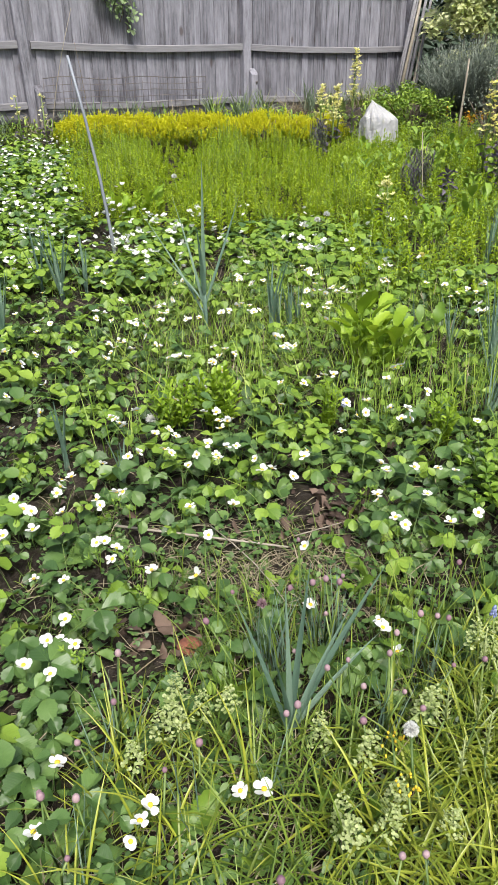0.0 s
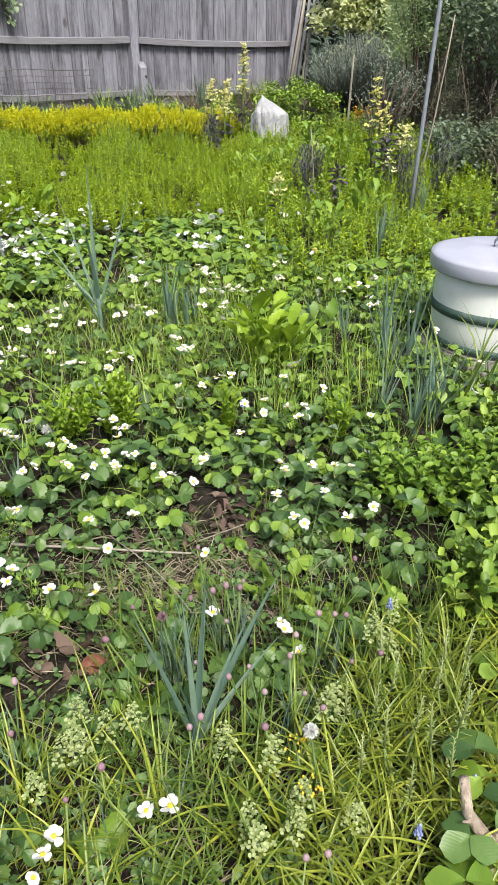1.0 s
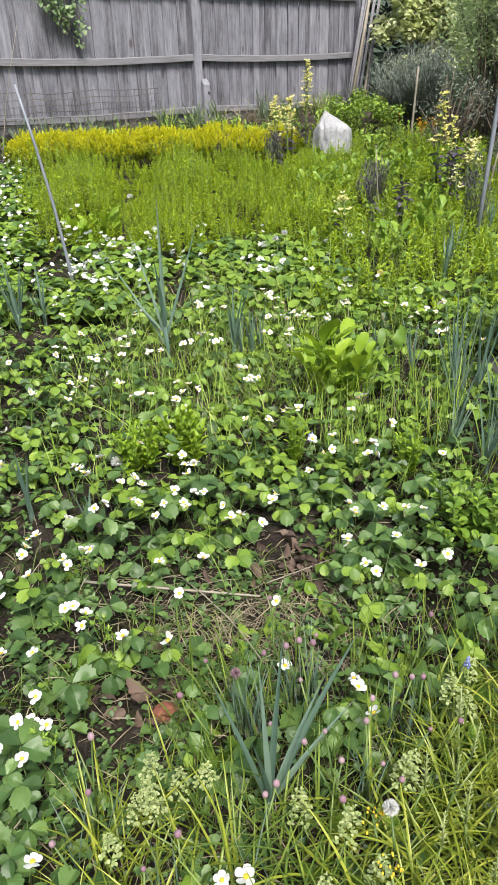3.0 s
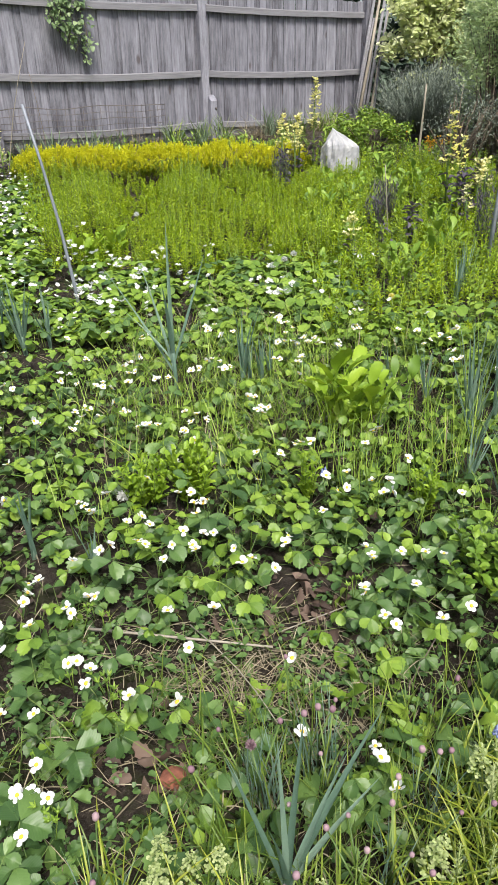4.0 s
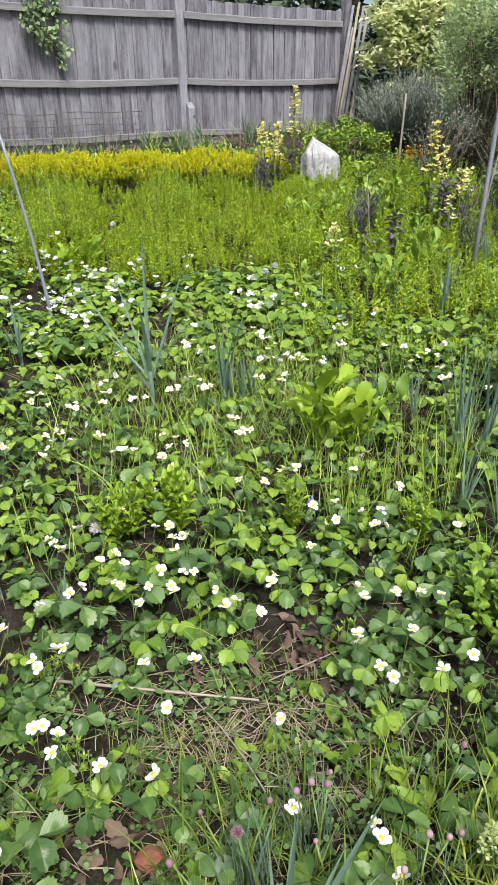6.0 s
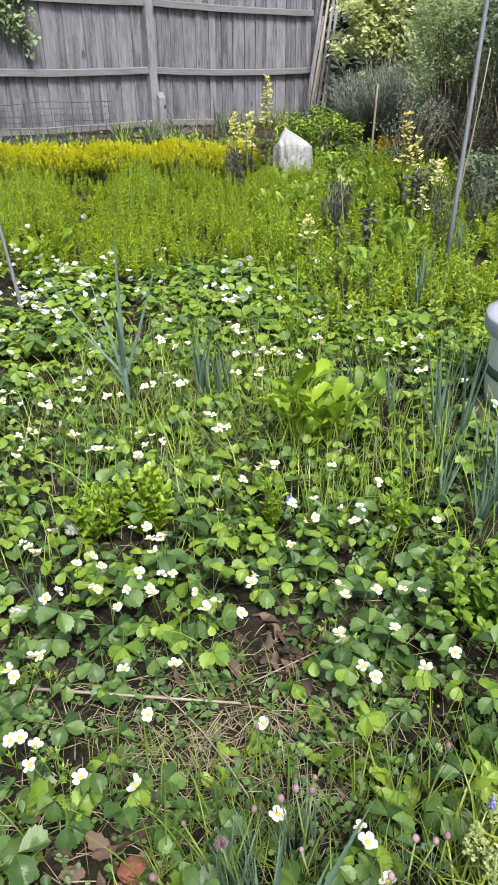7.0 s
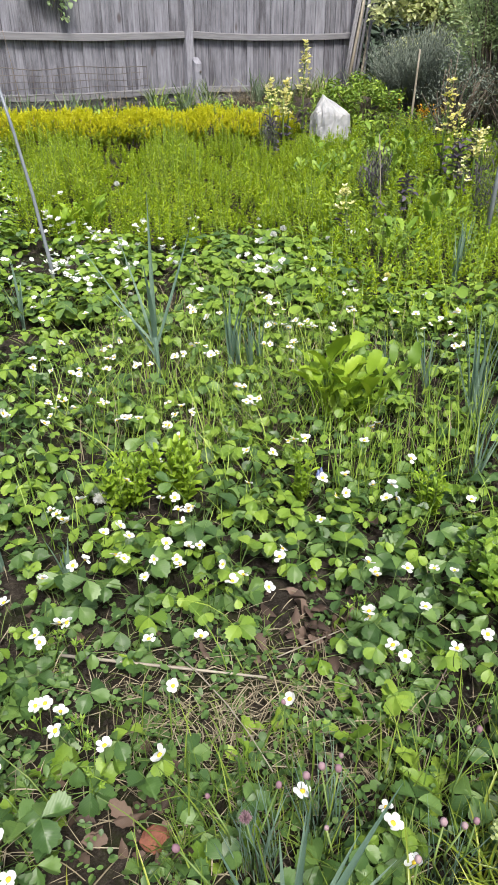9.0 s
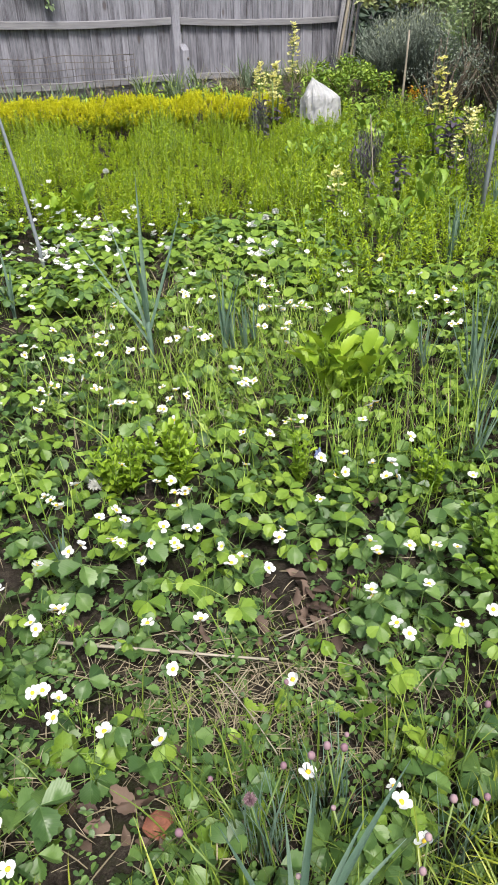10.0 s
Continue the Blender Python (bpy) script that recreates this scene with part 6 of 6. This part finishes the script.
def low_cover():
    """Crumbs of straw, dry grass and small seedlings between the plants."""
    hay, seed, tall, short = Geo(), Geo(), Geo(), Geo()
    for k in range(3600):
        y = 1.15 + 4.8 * uni(0, 1) ** 1.6
        x = uni(-0.9, 0.95) * (0.37 * (y - 0.5) + 0.2)
        if k < 1000:
            x, y = 0.06 + rng.normal() * 0.22, 2.15 + rng.normal() * 0.14
        hay.add(blade(uni(0.03, 0.11), uni(0.0012, 0.003), uni(60, 92), uni(75, 125), 4, 0.2, 0.6, uni(-1.5, 1.5)), xf(x, y, gz(x, y) + uni(0, 0.015), uni(0, 360)))
    t2 = [leaflet(0.015, 0.012, 0.2, 0.2, 0, 8, False), leaflet(0.02, 0.011, 0.2, 0.2, 0, 8, False), leaflet(0.011, 0.01, 0.2, 0.2, 0, 8, False)]
    for k in range(5000):
        y = 1.15 + 5.0 * uni(0, 1) ** 1.5
        x = uni(-1, 1) * (0.37 * (y - 0.5) + 0.2)
        if noise.noise(Vector((x * 4, y * 4, 6))) < -0.2 or gap(x, y) and uni(0, 1) < 0.3:
            continue
        if k < 420:
            x, y = uni(-0.6, 0.35), uni(1.5, 2.35)
        h, s = uni(0.004, 0.04), uni(0.7, 1.5)
        for j in range(4):
            seed.add(t2[k % 3], xf(x + uni(-0.012, 0.012), y + uni(-0.012, 0.012), gz(x, y) + h * uni(0.3, 1.2), uni(0, 360), uni(-15, 50), uni(-25, 25), s * uni(0.7, 1.2)))
    for k in range(3000):
        y = 2.0 + 4.6 * uni(0, 1) ** 0.8
        x = uni(-0.75, 1) * (0.37 * (y - 0.5) + 0.2)
        if noise.noise(Vector((x * 1.6, y * 1.6, 11))) < (0.34 if x < 0 else 0.0) or (x - 0.58) ** 2 + (y - 3.45) ** 2 < 0.09:
            continue
        l0 = uni(0, 25)
        tall.add(blade(uni(0.12, 0.32), uni(0.002, 0.0045), l0, l0 + uni(5, 60), 5, 0.2, 0.3, uni(-0.8, 0.8)), xf(x, y, gz(x, y) - 0.01, uni(0, 360)))
    for k in range(650):
        y = 3.0 + 3.6 * uni(0, 1) ** 1.5
        x = 0.35 + 0.1 * (y - 3) + uni(0, 1) * (0.28 * (y - 2) + 0.25)
        if noise.noise(Vector((x * 1.4, y * 1.4, 21))) < -0.1 or (x - 1.645) ** 2 + (y - 3.69) ** 2 < 0.16:
            continue
        if (x - 0.58) ** 2 + (y - 3.52) ** 2 < 0.06:
            continue
        l0 = uni(0, 18)
        tall.add(blade(uni(0.18, 0.38), uni(0.002, 0.005), l0, l0 + uni(2, 40), 5, 0.2, 0.25, uni(-0.8, 0.8)), xf(x, y, gz(x, y) - 0.01, uni(0, 360)))
    for k in range(2600):
        y = 1.35 + 1.1 * uni(0, 1)
        x = uni(-0.85, 0.6) * (0.37 * (y - 0.5) + 0.15)
        if noise.noise(Vector((x * 6, y * 6, 41))) < (-0.08 if x > -0.12 else 0.2):
            continue
        l0 = uni(5, 55)
        (hay if uni(0, 1) < 0.2 else short).add(blade(uni(0.04, 0.12), uni(0.0016, 0.0034), l0, l0 + uni(20, 110), 4, 0.2, 0.3, uni(-0.8, 0.8)), xf(x, y, gz(x, y) - 0.008, uni(0, 360)))
    for k in range(1500):
        x, y = 0.1 + rng.normal() * 0.4, 3.9 + rng.normal() * 0.5
        l0 = uni(0, 40)
        tall.add(blade(uni(0.12, 0.32), uni(0.0025, 0.005), l0, l0 + uni(5, 70), 5, 0.2, 0.3, uni(-0.8, 0.8)), xf(x, y, gz(x, y) - 0.01, uni(0, 360)))
    for k in range(700):
        y, x = uni(3.2, 5.2), uni(-0.5, 1.0)
        l0 = uni(15, 60)
        hay.add(blade(uni(0.1, 0.26), uni(0.002, 0.004), l0, l0 + uni(5, 50), 4, 0.2, 0.3), xf(x, y, gz(x, y), uni(0, 360)))
    crumb = Geo()
    bit = ball(1.0, 0.8, 0.6, 5, 4)
    for k in range(3000):
        y = 1.2 + 2.0 * uni(0, 1) ** 1.2
        x = uni(-1, 1) * (0.37 * (y - 0.5) + 0.1)
        crumb.add(bit, xf(x, y, gz(x, y) + uni(-0.012, 0.006), uni(0, 360), uni(-40, 40), 0, uni(0.003, 0.011)))
    for g, m, n, lab, cat in ((crumb, M_SOIL, "soil_crumbs", "crumbs of dark soil between the plants", "soil"), (hay, M_HAY, "dry_litter", "dry straw and grass litter on the soil", "litter"), (seed, M_STRAW, "seedlings", "small green seedlings covering the soil", "weeds"), (short, M_GRASS, "short_grass", "short green grass in the bare places of the bed", "grass"), (tall, M_GRASSB, "scattered_grass", "thin green grass blades among the strawberries", "grass")):
        ob = new(n, g.mesh(n, m))
        tagged(ob, lab, cat, kind="stuff")


low_cover()


def fence_foot():
    """Grass, dry stalks and broad leaves along the fence's foot."""
    kinds = ((0.012, (2, 30), (10, 70), M_GRASS, "green grass tuft at the fence foot"), (0.007, (10, 60), (10, 70), M_HAY, "dry straw-coloured grass at the fence foot"), (0.022, (2, 25), (5, 60), M_IVY, "leafy green tuft at the fence foot"))
    for k in range(60):
        s = -4.4 + 7.4 * k / 59 + uni(-0.1, 0.1)
        x, y, _ = fence_at(s, 0, uni(0.2, 0.75))
        w, lean, bend, mat, label = kinds[int(rng.choice([0, 0, 1, 1, 2]))]
        root = thing("grass_tuft", label, "grass", "tufts at the fence foot", pose(x, y, gz(x, y) - 0.012))
        g = Geo()
        for _ in range(26):
            l0, a, q = uni(*lean), uni(0, 6.28), 0.1 * uni(0, 1) ** 0.5
            g.add(blade(uni(0.15, 0.48), w * uni(0.6, 1.2), l0, l0 + uni(*bend), 5, 0.2, 0.4, uni(-0.8, 0.8)), xf(q * math.cos(a), q * math.sin(a), 0, uni(0, 360)))
        tagged(part("turf", g, mat, root), kind="stuff")


fence_foot()
